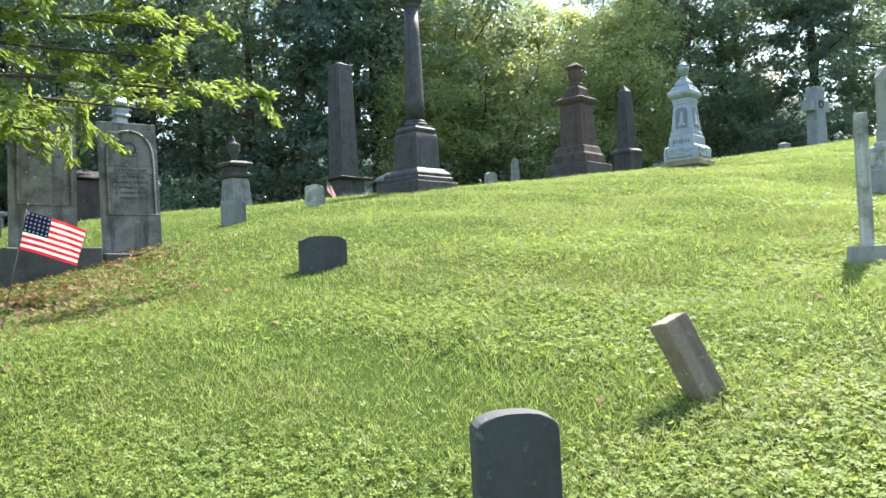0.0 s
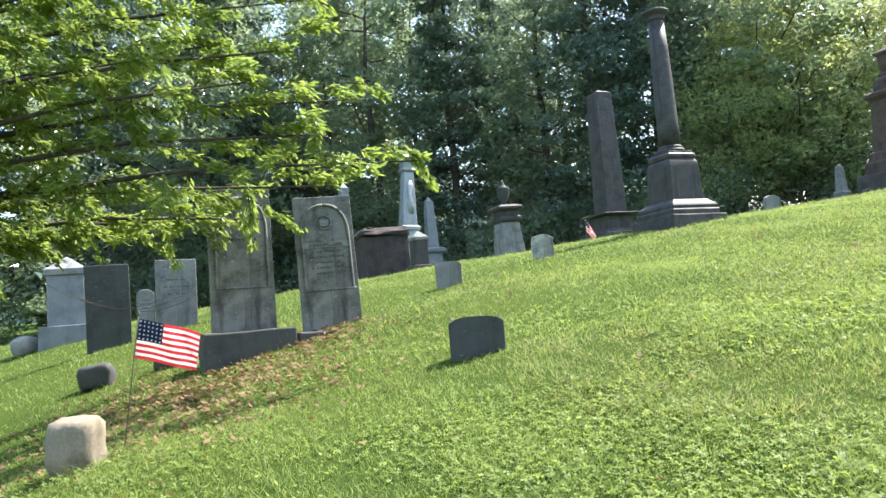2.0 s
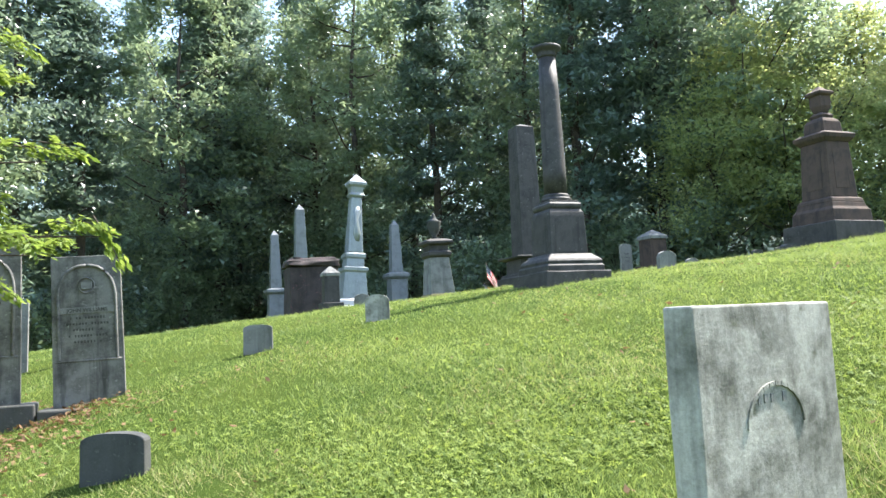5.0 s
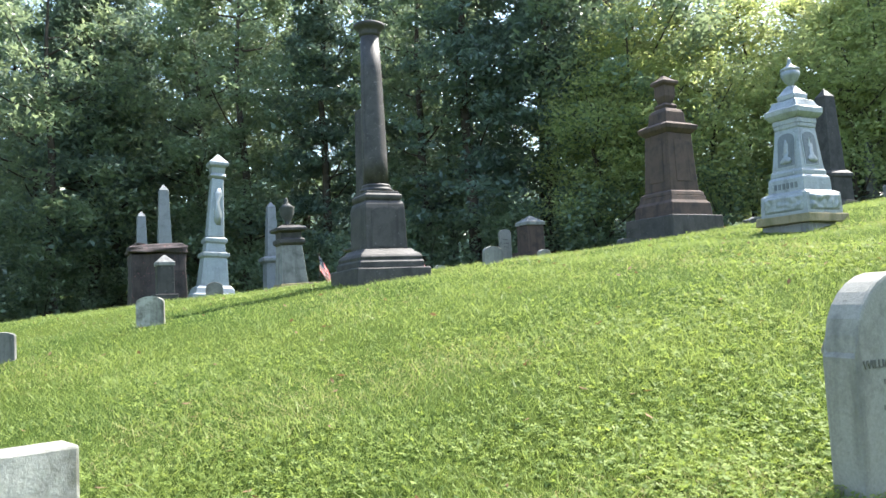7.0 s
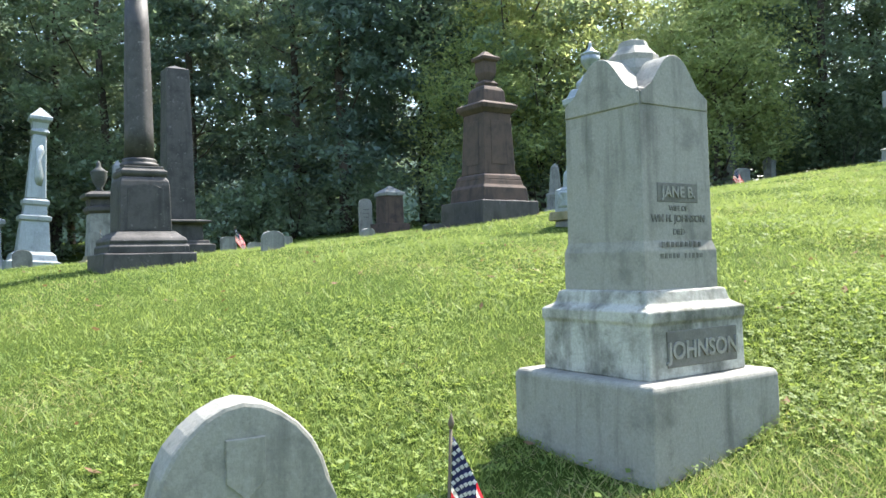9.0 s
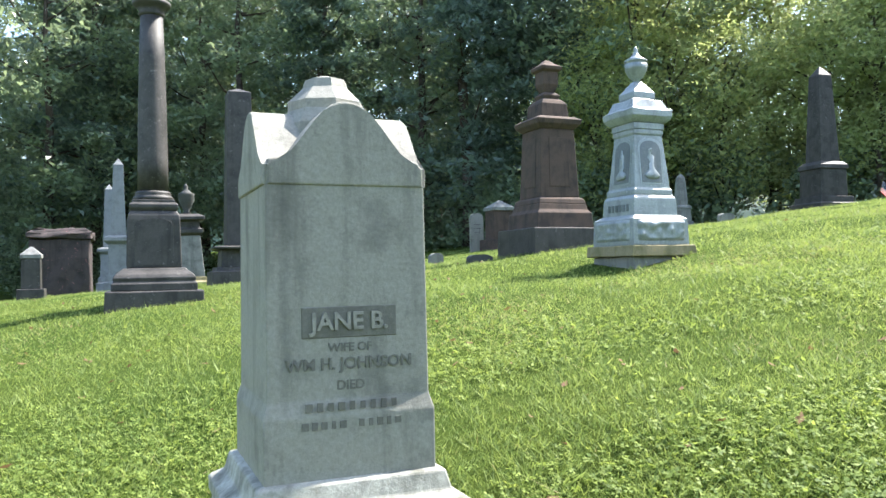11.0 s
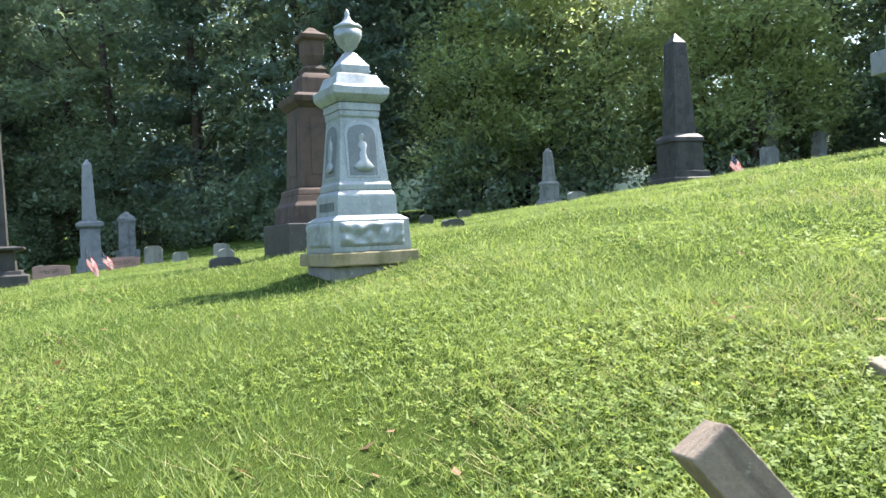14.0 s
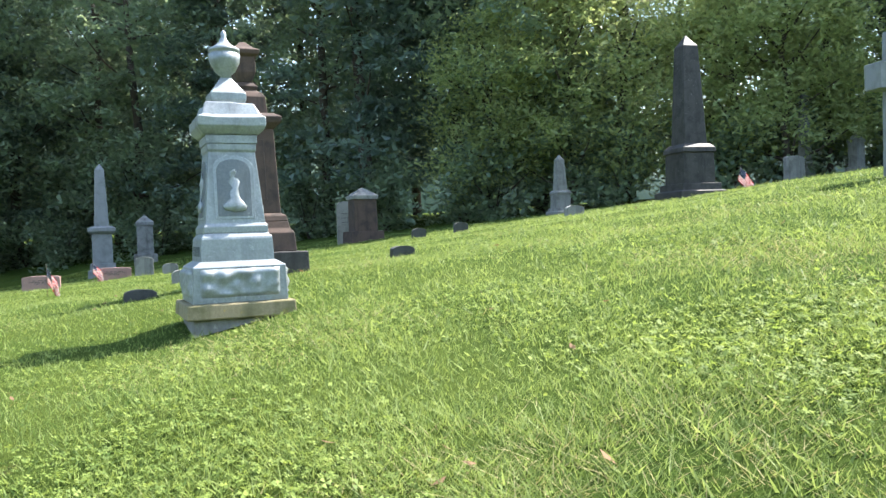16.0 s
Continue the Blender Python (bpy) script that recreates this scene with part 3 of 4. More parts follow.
# ---------------------------------------------------------------- monuments
def zinc_tower():
    """Blue-grey cast metal monument with arched relief panels and an urn."""
    e = thing("metal_monument", 6.17, 20.1, 49, "blue-grey cast metal monument with arched panels and urn", "monument", sink=0.0)
    z = 3.86 - float(G(6.17, 20.1)) - 0.13
    part("footing", stack([(-0.35, 0.43), (z, 0.43)], 0.015, 0.01, 1), GREYSTONE, e)
    part("base_slab", stack([(z, 0.50), (z + 0.14, 0.49)], 0.015, 0.008, 2), MOSSY, e, "yellow-lichened stone slab")
    z += 0.14
    part("base", stack([(z, 0.43), (z + 0.03, 0.43), (z + 0.33, 0.42), (z + 0.37, 0.36), (z + 0.38, 0.34)], 0.006), ZINC, e)
    for a in (0, 90, 180, 270):
        bm = bmesh.new()
        bmesh.ops.create_grid(bm, x_segments=26, y_segments=11, size=0.5)
        for v in bm.verts:
            edge = min(0.5 - abs(v.co.x), 0.5 - abs(v.co.y))
            hgt = 0.02 + 0.05 * abs(noise.noise(Vector((v.co.x * 5 + a, v.co.y * 2.2, 1.3)))) if edge > 0.01 else 0.0
            v.co = Vector((v.co.x * 0.72, -0.425 - hgt, z + 0.18 + v.co.y * 0.26))
        o = part("rock_face", bm, ZINC, e, "rock-faced cast panel", True)
        at(o, 0, 0, 0, 0, 0, a)
    part("plinth", stack([(z + 0.37, 0.335), (z + 0.58, 0.325), (z + 0.60, 0.32), (z + 0.635, 0.295), (z + 0.64, 0.29)], 0.006), ZINC, e)
    bm = bmesh.new()
    for k in range(6):
        bmesh.ops.create_cube(bm, size=1, matrix=Matrix.Translation((-0.335, -0.19 + 0.076 * k, z + 0.475)) @ Matrix.Diagonal((0.008, 0.045, 0.09, 1)))
    part("raised_name", bm, ZINC_DARK, e, "raised name that cannot be read")
    part("shaft", stack([(z + 0.64, 0.295), (z + 0.70, 0.295), (z + 0.73, 0.275), (z + 1.40, 0.215), (z + 1.42, 0.225), (z + 1.48, 0.225)], 0.006), ZINC, e)
    for a in (0, 90, 180, 270):
        tiltp = math.degrees(math.atan2(0.06, 0.67))
        w, h = 0.37, 0.60
        bm = slab_mesh(arch_outline(w, h, 0.13, 12), 0.012, 0.003)
        p = part("panel_frame", bm, ZINC, e)
        p.matrix_local = pose(0, 0, 0, 0, 0, a) @ pose(0, -0.272, z + 0.77, -tiltp)
        bm = slab_mesh(arch_outline(w - 0.06, h - 0.06, 0.13, 12), 0.008, 0.002)
        q = part("panel", bm, ZINC_DARK, e, "darker recessed arched relief panel")
        q.matrix_local = pose(0, 0, 0, 0, 0, a) @ pose(0, -0.2765, z + 0.795, -tiltp)
        bm = lathe([(0.02, 0), (0.10, 0.015), (0.11, 0.05), (0.075, 0.09), (0.045, 0.12), (0.05, 0.17), (0.035, 0.22), (0.055, 0.28), (0.03, 0.32), (0.032, 0.35), (0.028, 0.38), (0.004, 0.40)], 14)
        for v in bm.verts:
            v.co.y *= 0.25
        rough_up(bm, 0.022, a, 16)
        r = part("relief", bm, ZINC, e, "pale cast relief ornament", True)
        r.matrix_local = pose(0, 0, 0, 0, 0, a) @ pose(0, -0.279, z + 0.84, -tiltp)
    part("frieze", stack([(z + 1.48, 0.235), (z + 1.56, 0.235)], 0.004), ZINC, e)
    part("cornice", stack([(z + 1.56, 0.25), (z + 1.60, 0.285), (z + 1.64, 0.31), (z + 1.72, 0.315), (z + 1.745, 0.27), (z + 1.86, 0.22), (z + 1.87, 0.20)], 0.008, 0.016, 5), ZINC, e)
    part("cap_block", stack([(z + 1.87, 0.15), (z + 1.90, 0.165), (z + 1.97, 0.165), (z + 2.0, 0.14), (z + 2.08, 0.085), (z + 2.13, 0.05)], 0.008), ZINC, e)
    part("urn", lathe([(0.05, z + 2.12), (0.045, z + 2.15), (0.10, z + 2.20), (0.145, z + 2.29), (0.15, z + 2.36), (0.12, z + 2.37), (0.15, z + 2.385), (0.15, z + 2.41), (0.09, z + 2.44), (0.045, z + 2.48), (0.025, z + 2.53), (0.03, z + 2.56), (0.004, z + 2.60)], 28, 0.03), ZINC, e, "fluted metal urn with a lid", True)


def johnson():
    """Grey marble family monument with four gables."""
    x, y = 6.755, 12.02
    e = thing("family_monument", x, y, 48, "weathered grey marble family monument with gabled shaft on a stepped base", "monument")
    z = 2.58 - float(G(x, y))
    part("base", stack([(z - 1.0, 0.475), (z - 0.02, 0.465), (z, 0.45)], 0.012, 0.006, 1), MARBLE, e)
    part("die_block", stack([(z, 0.355), (z + 0.25, 0.35), (z + 0.265, 0.36), (z + 0.315, 0.36), (z + 0.345, 0.31), (z + 0.405, 0.295), (z + 0.41, 0.27)], 0.007), MARBLE_OLD, e)
    w = z + 0.405
    h = 0.27
    part("shaft", stack([(w, h), (w + 0.19, h), (w + 0.24, h - 0.014), (w + 0.89, h - 0.018), (w + 0.97, h - 0.03), (w + 0.98, h - 0.05)], 0.005), MARBLE, e)
    gab = []
    hw = h - 0.022
    for i in range(21):
        f = i / 20
        k = 1 - abs(2 * f - 1)
        gab.append((hw - 2 * hw * f, w + 0.95 + 0.20 * (0.5 - 0.5 * math.cos(math.pi * min(1, k * 1.1))) * (0.86 + 0.14 * k)))
    for a in (0, 90):
        g = part("gable", slab_mesh([(-hw, w + 0.89), (hw, w + 0.89)] + gab, 2 * hw + 0.02 + 0.004 * (a > 0), 0.006), MARBLE, e)
        at(g, 0, 0, 0, 0, 0, a)
    part("finial", lathe([(0.17, w + 0.985), (0.16, w + 1.110), (0.13, w + 1.160), (0.13, w + 1.190), (0.08, w + 1.240), (0.07, w + 1.270), (0.02, w + 1.285)], 8), MARBLE, e)
    # thin proud plate; its darker colour paints the shade of a recess
    part("name_panel", stack([(z + 0.05, 0.26, 0.01), (z + 0.22, 0.26, 0.01)], 0.004), MARBLE_CUT_SHADE, e, "name panel in a darker tone for sunken shade").location = (0.03, -0.347, 0)
    lettering("JOHNSON", 0.112, 0.03, -0.359, z + 0.125, e, MARBLE, 0.006)
    # recess shade coloured in here too, on a thin plate
    part("name_band", stack([(w + 0.425, 0.15, 0.004), (w + 0.52, 0.15, 0.004)], 0.003), MARBLE_CUT_SHADE, e, "name band in a darker tone for sunken shade").location = (0, -0.2535, 0)
    lettering("JANE B.", 0.075, 0, -0.260, w + 0.473, e, MARBLE, 0.004)
    lettering("WIFE OF", 0.036, 0, -0.2565, w + 0.395, e, MARBLE_CUT_SHADE, 0.002)
    lettering("WM H. JOHNSON", 0.05, 0, -0.2575, w + 0.345, e, MARBLE_CUT_SHADE, 0.002)
    lettering("DIED", 0.04, 0, -0.2565, w + 0.28, e, MARBLE_CUT_SHADE, 0.002)
    bars([(w + 0.22, 0.30, 0.028), (w + 0.165, 0.32, 0.026)], -0.271, e, MARBLE_CUT_SHADE)


def arch_stone():
    """Round-headed white marble headstone with a small shield."""
    x, y = 5.62, 9.88
    e = thing("arched_headstone", x, y, 42, "thick round-headed pale marble headstone, back edge lit by the sun", "headstone", sink=0.05)
    h = 2.78 - float(G(x, y)) + 0.05
    o = [(-0.265, 0), (0.265, 0), (0.265, h - 0.33), (0.25, h - 0.31)]
    for i in range(1, 14):
        a = math.pi * i / 14
        o.append((0.25 * math.cos(a), h - 0.31 + 0.31 * math.sin(a) * (1 - 0.05 * abs(math.cos(a)))))
    o += [(-0.25, h - 0.31), (-0.265, h - 0.33)]
    part("tablet", slab_mesh(o, 0.16, 0.014, 0.004, 3), MARBLE, e)
    part("shield", slab_mesh([(0, h - 0.27), (0.055, h - 0.22), (0.055, h - 0.10), (-0.055, h - 0.10), (-0.055, h - 0.22)], 0.012, 0.003), MARBLE, e, "small carved shield").location = (0, -0.081, 0)
    t = lettering("WILLIAM H. JOHNSON", 0.045, 0, -0.082, h - 0.36, e, MARBLE_CUT_SHADE, 0.003)
    bars([(h - 0.43, 0.26, 0.026), (h - 0.48, 0.22, 0.026), (h - 0.53, 0.28, 0.022)], -0.081, e, MARBLE_CUT_SHADE)


def white_slab():
    x, y = 3.57, 7.20
    e = thing("square_headstone", x, y, 62.7, "square-topped pale marble headstone blotched with dark lichen", "headstone", sink=0.05)
    h = 2.49 - float(G(x, y)) + 0.05
    part("tablet", stack([(0.1, 0.37, 0.05), (h, 0.37, 0.05)], 0.008, 0.003, 4), MARBLE_OLD, e)
    part("base", stack([(-0.1, 0.46, 0.16), (0.13, 0.45, 0.15)], 0.012, 0.006, 2), MARBLE, e)
    bars([(h - 0.28, 0.2, 0.03)], -0.051, e, GREYSTONE)
    bm = bmesh.new()
    for k in range(14):
        a = math.pi * (k + 0.5) / 14
        bmesh.ops.create_cube(bm, size=1, matrix=Matrix.Translation((0.15 * math.cos(a), -0.05, h - 0.36 + 0.12 * math.sin(a))) @ Matrix.Rotation(-a, 4, "Y") @ Matrix.Diagonal((0.012, 0.012, 0.03, 1)))
    part("carved_arch", bm, MARBLE_OLD, e)


def gothic_slab(x, y, z, w, h, rz, lean, label, name, motto, seed):
    """Tall old slab with a pointed arch carved in relief."""
    e = thing("tall_headstone", x, y, rz, label, "headstone", "tall slabs under the tree", 0, 0, lean)
    e.location.z = z
    part("tablet", stack([(0, w / 2, 0.05), (h, w / 2 * 0.97, 0.045)], 0.008, 0.003, seed), MARBLE_STAIN, e)
    for sgn in (-1, 1):
        bm = bmesh.new()
        pts = [(sgn * w * 0.40, -0.055, h * 0.31)]
        for i in range(10):
            a = i / 9
            pts.append((sgn * w * 0.40 * (1 - a ** 2.2), -0.055, h * 0.70 + h * 0.235 * math.sin(a * math.pi / 2)))
        tube(bm, pts, 0.02, 0.02, 6)
        part("arch_moulding", bm, MARBLE_STAIN, e, "", True)
    bm = bmesh.new()
    tube(bm, [(-w * 0.46, -0.052, h * 0.30), (w * 0.46, -0.052, h * 0.30)], 0.012, 0.012, 6)
    part("band", bm, MARBLE_STAIN, e, "", True)
    bm = bmesh.new()
    for k in range(24):
        a = k * math.tau / 24
        b2 = (k + 1) * math.tau / 24
        tube(bm, [(0.09 * math.cos(a), -0.055, h * 0.8 + 0.09 * math.sin(a)), (0.09 * math.cos(b2), -0.055, h * 0.8 + 0.09 * math.sin(b2))], 0.009, 0.009, 5)
    part("medallion_ring", bm, MARBLE_STAIN, e, "", True)
    bm = slab_mesh([(-0.06, h * 0.8 - 0.04), (0, h * 0.8 - 0.05), (0.06, h * 0.8 - 0.04), (0.06, h * 0.8 + 0.045), (0, h * 0.8 + 0.035), (-0.06, h * 0.8 + 0.045)], 0.02, 0.003)
    part("carved_book", bm, GREYSTONE, e, "carved open book").location = (0, -0.055, 0)
    if name:
        part("name_band", stack([(h * 0.615, w * 0.39, 0.008), (h * 0.655, w * 0.39, 0.008)], 0.002), GREYSTONE, e).location = (0, -0.05, 0)
        lettering(name, 0.062, 0, -0.0585, h * 0.635, e, LETTER_SHADE, 0.002)
        bars([(h * (0.585 - 0.04 * k), w * f, 0.03) for k, f in enumerate((0.5, 0.6, 0.42, 0.55, 0.4))], -0.051, e, LETTER_SHADE)
    else:
        bars([(h * 0.64, w * 0.5, 0.035)], -0.051, e, LETTER_SHADE)


def plinth(x, y, z, w, d, h, rz, label):
    e = thing("stone_plinth", x, y, rz, label, "plinth", "plinths of the tall slabs")
    e.location.z = z
    part("block", stack([(-h, w / 2, d / 2), (0, w / 2, d / 2)], 0.02, 0.012, 3), SLATE, e)


def headstone(name, x, y, w, h, thick, rise, rz, material, label, tilt=0, lean=0, shoulder=0.0, cat="headstone", group="", writing=True, sink=0.06, seed=0):
    """Plain upright stone with a curved or flat head."""
    e = thing(name, x, y, rz, label, cat, group, sink, tilt, lean)
    h += sink
    o = arch_outline(w, h, rise, 12, shoulder) if rise else [(-w / 2, 0), (w / 2, 0), (w / 2, h), (-w / 2, h)]
    part("tablet", slab_mesh(o, thick, 0.01, 0.004, seed), material, e)
    if writing:
        bars([(h * (0.72 - 0.1 * k), w * f, min(0.03, w * 0.07)) for k, f in enumerate((0.5, 0.62, 0.42))], -thick / 2 - 0.001, e, LETTER_SHADE)
    return e


def obelisk(x, y, zb, zt, half, rz, material, label, ped=0.30, name="obelisk", lean=0, capped=True, tip=0.9):
    """Tapered obelisk on a pedestal with a capped die."""
    e = thing(name, x, y, rz, label, "obelisk", "", 0, 0, lean)
    e.location.z = zb
    H = zt - zb
    a = H * ped
    part("base", stack([(-0.4, half * 2.1), (0.16 * a, half * 2.05), (0.18 * a, half * 1.75), (0.30 * a, half * 1.7)], 0.012), material, e)
    part("die", stack([(0.30 * a, half * 1.4), (0.85 * a, half * 1.35)], 0.01), material, e)
    if capped:
        part("cap", stack([(0.85 * a, half * 1.5), (0.90 * a, half * 1.9), (0.96 * a, half * 1.9), (1.0 * a, half * 1.3)], 0.01), material, e)
    else:
        part("cap", stack([(0.85 * a, half * 1.5), (0.93 * a, half * 1.45), (1.0 * a, half * 1.15)], 0.01), material, e)
    part("shaft", stack([(a, half), (H - half * tip, half * (0.66 if tip > 0.5 else 0.8)), (H, 0.012)], 0.006), material, e)
    return e


def pillar_monument():
    """Tall sooty four-sided column on a moulded die."""
    e = thing("column_monument", -0.52, 18.38, 47, "very tall sooty dark stone column on a stepped base", "monument")
    e.location.z = 3.05
    part("base_step", stack([(-0.6, 0.67), (0.34, 0.65)], 0.02, 0.012, 1), SOOTY, e)
    part("base_moulding", stack([(0.34, 0.57), (0.44, 0.57), (0.47, 0.54), (0.52, 0.55), (0.57, 0.52), (0.62, 0.45), (0.66, 0.42)], 0.012), SOOTY, e)
    part("die", stack([(0.66, 0.37), (1.34, 0.355), (1.42, 0.345), (1.48, 0.31)], 0.014), SOOTY, e)
    for a in (0, 90, 180, 270):
        p = part("panel", slab_mesh(arch_outline(0.52, 0.66, 0.10, 12), 0.016, 0.004), SOOTY, e, "raised round-headed panel")
        p.matrix_local = pose(0, 0, 0, 0, 0, a) @ pose(0, -0.366, 0.70, -1.2)
    part("cornice", stack([(1.48, 0.31), (1.52, 0.33), (1.57, 0.33), (1.60, 0.29), (1.64, 0.29)], 0.01), SOOTY, e)
    part("base_ring", lathe([(0.27, 1.64), (0.285, 1.67), (0.27, 1.70), (0.24, 1.715), (0.255, 1.74), (0.24, 1.765), (0.21, 1.78)], 24), SOOTY, e, "", True)
    part("shaft", lathe([(0.215, 1.77), (0.212, 2.2), (0.20, 2.9), (0.182, 3.7), (0.158, 4.36)], 20), SOOTY, e, "", True)
    part("capital", lathe([(0.158, 4.35), (0.19, 4.39), (0.17, 4.42), (0.22, 4.48), (0.27, 4.52), (0.27, 4.56), (0.20, 4.59), (0.10, 4.61)], 20), SOOTY, e, "", True)


def cast_pillar():
    """Slender draped metal pillar."""
    x, y = -11.85, 29.1
    e = thing("metal_pillar", x, y, 47, "slender pale blue-grey metal pillar with drapery relief and a pointed cap", "monument", lean=4.0)
    z0 = 3.3
    e.location.z = z0
    part("base", stack([(-0.3, 0.78), (0.18, 0.76), (0.22, 0.66), (0.40, 0.62), (0.46, 0.55), (0.50, 0.52)], 0.012), ZINC, e)
    part("die", stack([(0.50, 0.47), (1.45, 0.39), (1.50, 0.46), (1.62, 0.46), (1.66, 0.34), (1.95, 0.32), (2.0, 0.38), (2.12, 0.38), (2.18, 0.30)], 0.01), ZINC, e)
    for a in (0, 90, 180, 270):
        p = part("panel", slab_mesh(arch_outline(0.46, 0.75, 0.14), 0.02, 0.004), ZINC_DARK, e, "dark recessed arched panel")
        p.matrix_local = pose(0, 0, 0, 0, 0, a) @ pose(0, -0.442, 0.60, -4.8)
    part("shaft", stack([(2.18, 0.29), (4.25, 0.20)], 0.04), ZINC, e)
    bm = lathe([(0.10, 0), (0.16, 0.3), (0.10, 0.8), (0.14, 1.1), (0.05, 1.3)], 14)
    rough_up(bm, 0.08, 2, 5)
    part("drapery", bm, ZINC, e, "cast cloth drapery", True).location = (0.02, -0.18, 2.6)
    part("capital", stack([(4.25, 0.22), (4.32, 0.28), (4.42, 0.22), (4.62, 0.24), (4.70, 0.33), (4.80, 0.33), (5.13, 0.02)], 0.01), ZINC, e)


def urn_monument():
    x, y = -6.45, 25.4
    e = thing("urn_monument", x, y, 47, "grey stone pedestal monument topped by a lidded urn", "monument", lean=-1.5)
    z = float(G(x, y))
    e.location.z = z
    part("base", stack([(-0.3, 0.50), (0.10, 0.50), (0.14, 0.42), (0.24, 0.40)], 0.015), MOSSY, e)
    part("die", stack([(0.24, 0.37), (1.30, 0.29)], 0.012), GREYSTONE, e)
    part("cornice", stack([(1.30, 0.30), (1.36, 0.36), (1.46, 0.36), (1.50, 0.29), (1.66, 0.29), (1.70, 0.42), (1.78, 0.42), (1.86, 0.25)], 0.012), SOOTY, e)
    part("urn", lathe([(0.14, 1.85), (0.06, 1.95), (0.13, 2.05), (0.20, 2.22), (0.20, 2.34), (0.22, 2.38), (0.12, 2.44), (0.05, 2.52), (0.06, 2.58), (0.01, 2.66)], 22), SLATE, e, "stone urn with a lid", True)


def brown_monument():
    x, y = 4.0, 23.1
    e = thing("brown_monument", x, y, 48, "tall brown sandstone monument with an urn-like crown on a dark base", "monument")
    z = float(G(x, y))
    e.location.z = z = 4.02
    part("footing", stack([(-0.5, 0.70), (0.26, 0.68)], 0.015, 0.01, 2), SOOTY, e)
    part("base", stack([(0.26, 0.55), (0.52, 0.53), (0.58, 0.48), (0.68, 0.46)], 0.012), BROWN, e)
    part("moulding", stack([(0.68, 0.46), (0.76, 0.44), (0.80, 0.38)], 0.012), BROWN, e)
    part("shaft", stack([(0.80, 0.38), (1.98, 0.33)], 0.012), BROWN, e)
    for a in (0, 270):
        p = part("panel", stack([(0.0, 0.20, 0.01), (0.85, 0.18, 0.01)], 0.006), BROWN, e, "raised inscription panel")
        p.matrix_local = pose(0, 0, 0, 0, 0, a) @ pose(0, -0.372, 0.98, -2.4)
    part("cornice", stack([(1.98, 0.34), (2.06, 0.42), (2.14, 0.44), (2.20, 0.34)], 0.012), BROWN, e)
    part("pedestal", stack([(2.20, 0.27), (2.44, 0.25), (2.50, 0.21), (2.54, 0.15), (2.60, 0.17), (2.66, 0.11)], 0.01), BROWN, e)
    part("crown", stack([(2.66, 0.10), (2.74, 0.13), (2.80, 0.15), (3.02, 0.15), (3.05, 0.20), (3.11, 0.21), (3.16, 0.12), (3.24, 0.04)], 0.012), BROWN, e, "square carved stone finial")


def block_tomb():
    e = thing("block_tomb", -10.7, 25.0, 47, "large dark block tomb with a rough reddish lichened top", "tomb")
    part("block", stack([(-0.4, 0.78, 0.6), (1.62, 0.74, 0.56)], 0.03, 0.06, 1), MAROON, e)
    part("capstone", stack([(1.62, 0.82, 0.64), (1.80, 0.80, 0.62), (1.92, 0.55, 0.4)], 0.03, 0.09, 3), MAROON, e, "rough reddish capstone")


def pier(name, x, y, zt, half, rz, material, label, zb=None, cat="headstone"):
    """Squat square pier with a pyramidal top on a plinth."""
    zb = float(G(x, y)) if zb is None else zb
    e = thing(name, x, y, rz, label, cat)
    e.location.z = zb
    H = zt - zb
    part("plinth", stack([(-0.3, half * 1.45), (0.2 * H, half * 1.4)], 0.015), material, e)
    part("die", stack([(0.2 * H, half), (0.78 * H, half * 0.97)], 0.01), material, e)
    part("cap", stack([(0.78 * H, half * 1.1), (0.85 * H, half * 1.1), (H, 0.03)], 0.01), GREYSTONE, e, "paler pyramidal cap")


def cross_monument():
    x, y = 12.55, 26.6
    e = thing("cross_monument", x, y, 35, "massive grey granite cross with a carved wreath", "cross")
    z = float(G(x, y))
    part("upright", stack([(-0.4, 0.30, 0.2), (1.94, 0.27, 0.18)], 0.012, 0.004, 1), GRANITE, e)
    for s in (-1, 1):
        part("arm", stack([(1.12, 0.15, 0.16), (1.48, 0.15, 0.16)], 0.012), GRANITE, e).location = (s * 0.43, 0, 0)
    bm = bmesh.new()
    for k in range(24):
        a, b = k * math.tau / 24, (k + 1) * math.tau / 24
        tube(bm, [(0.11 * math.cos(a), -0.2, 1.35 + 0.12 * math.sin(a)), (0.11 * math.cos(b), -0.2, 1.35 + 0.12 * math.sin(b))], 0.025, 0.025, 6)
    part("wreath", bm, SLATE, e, "dark carved wreath", True)


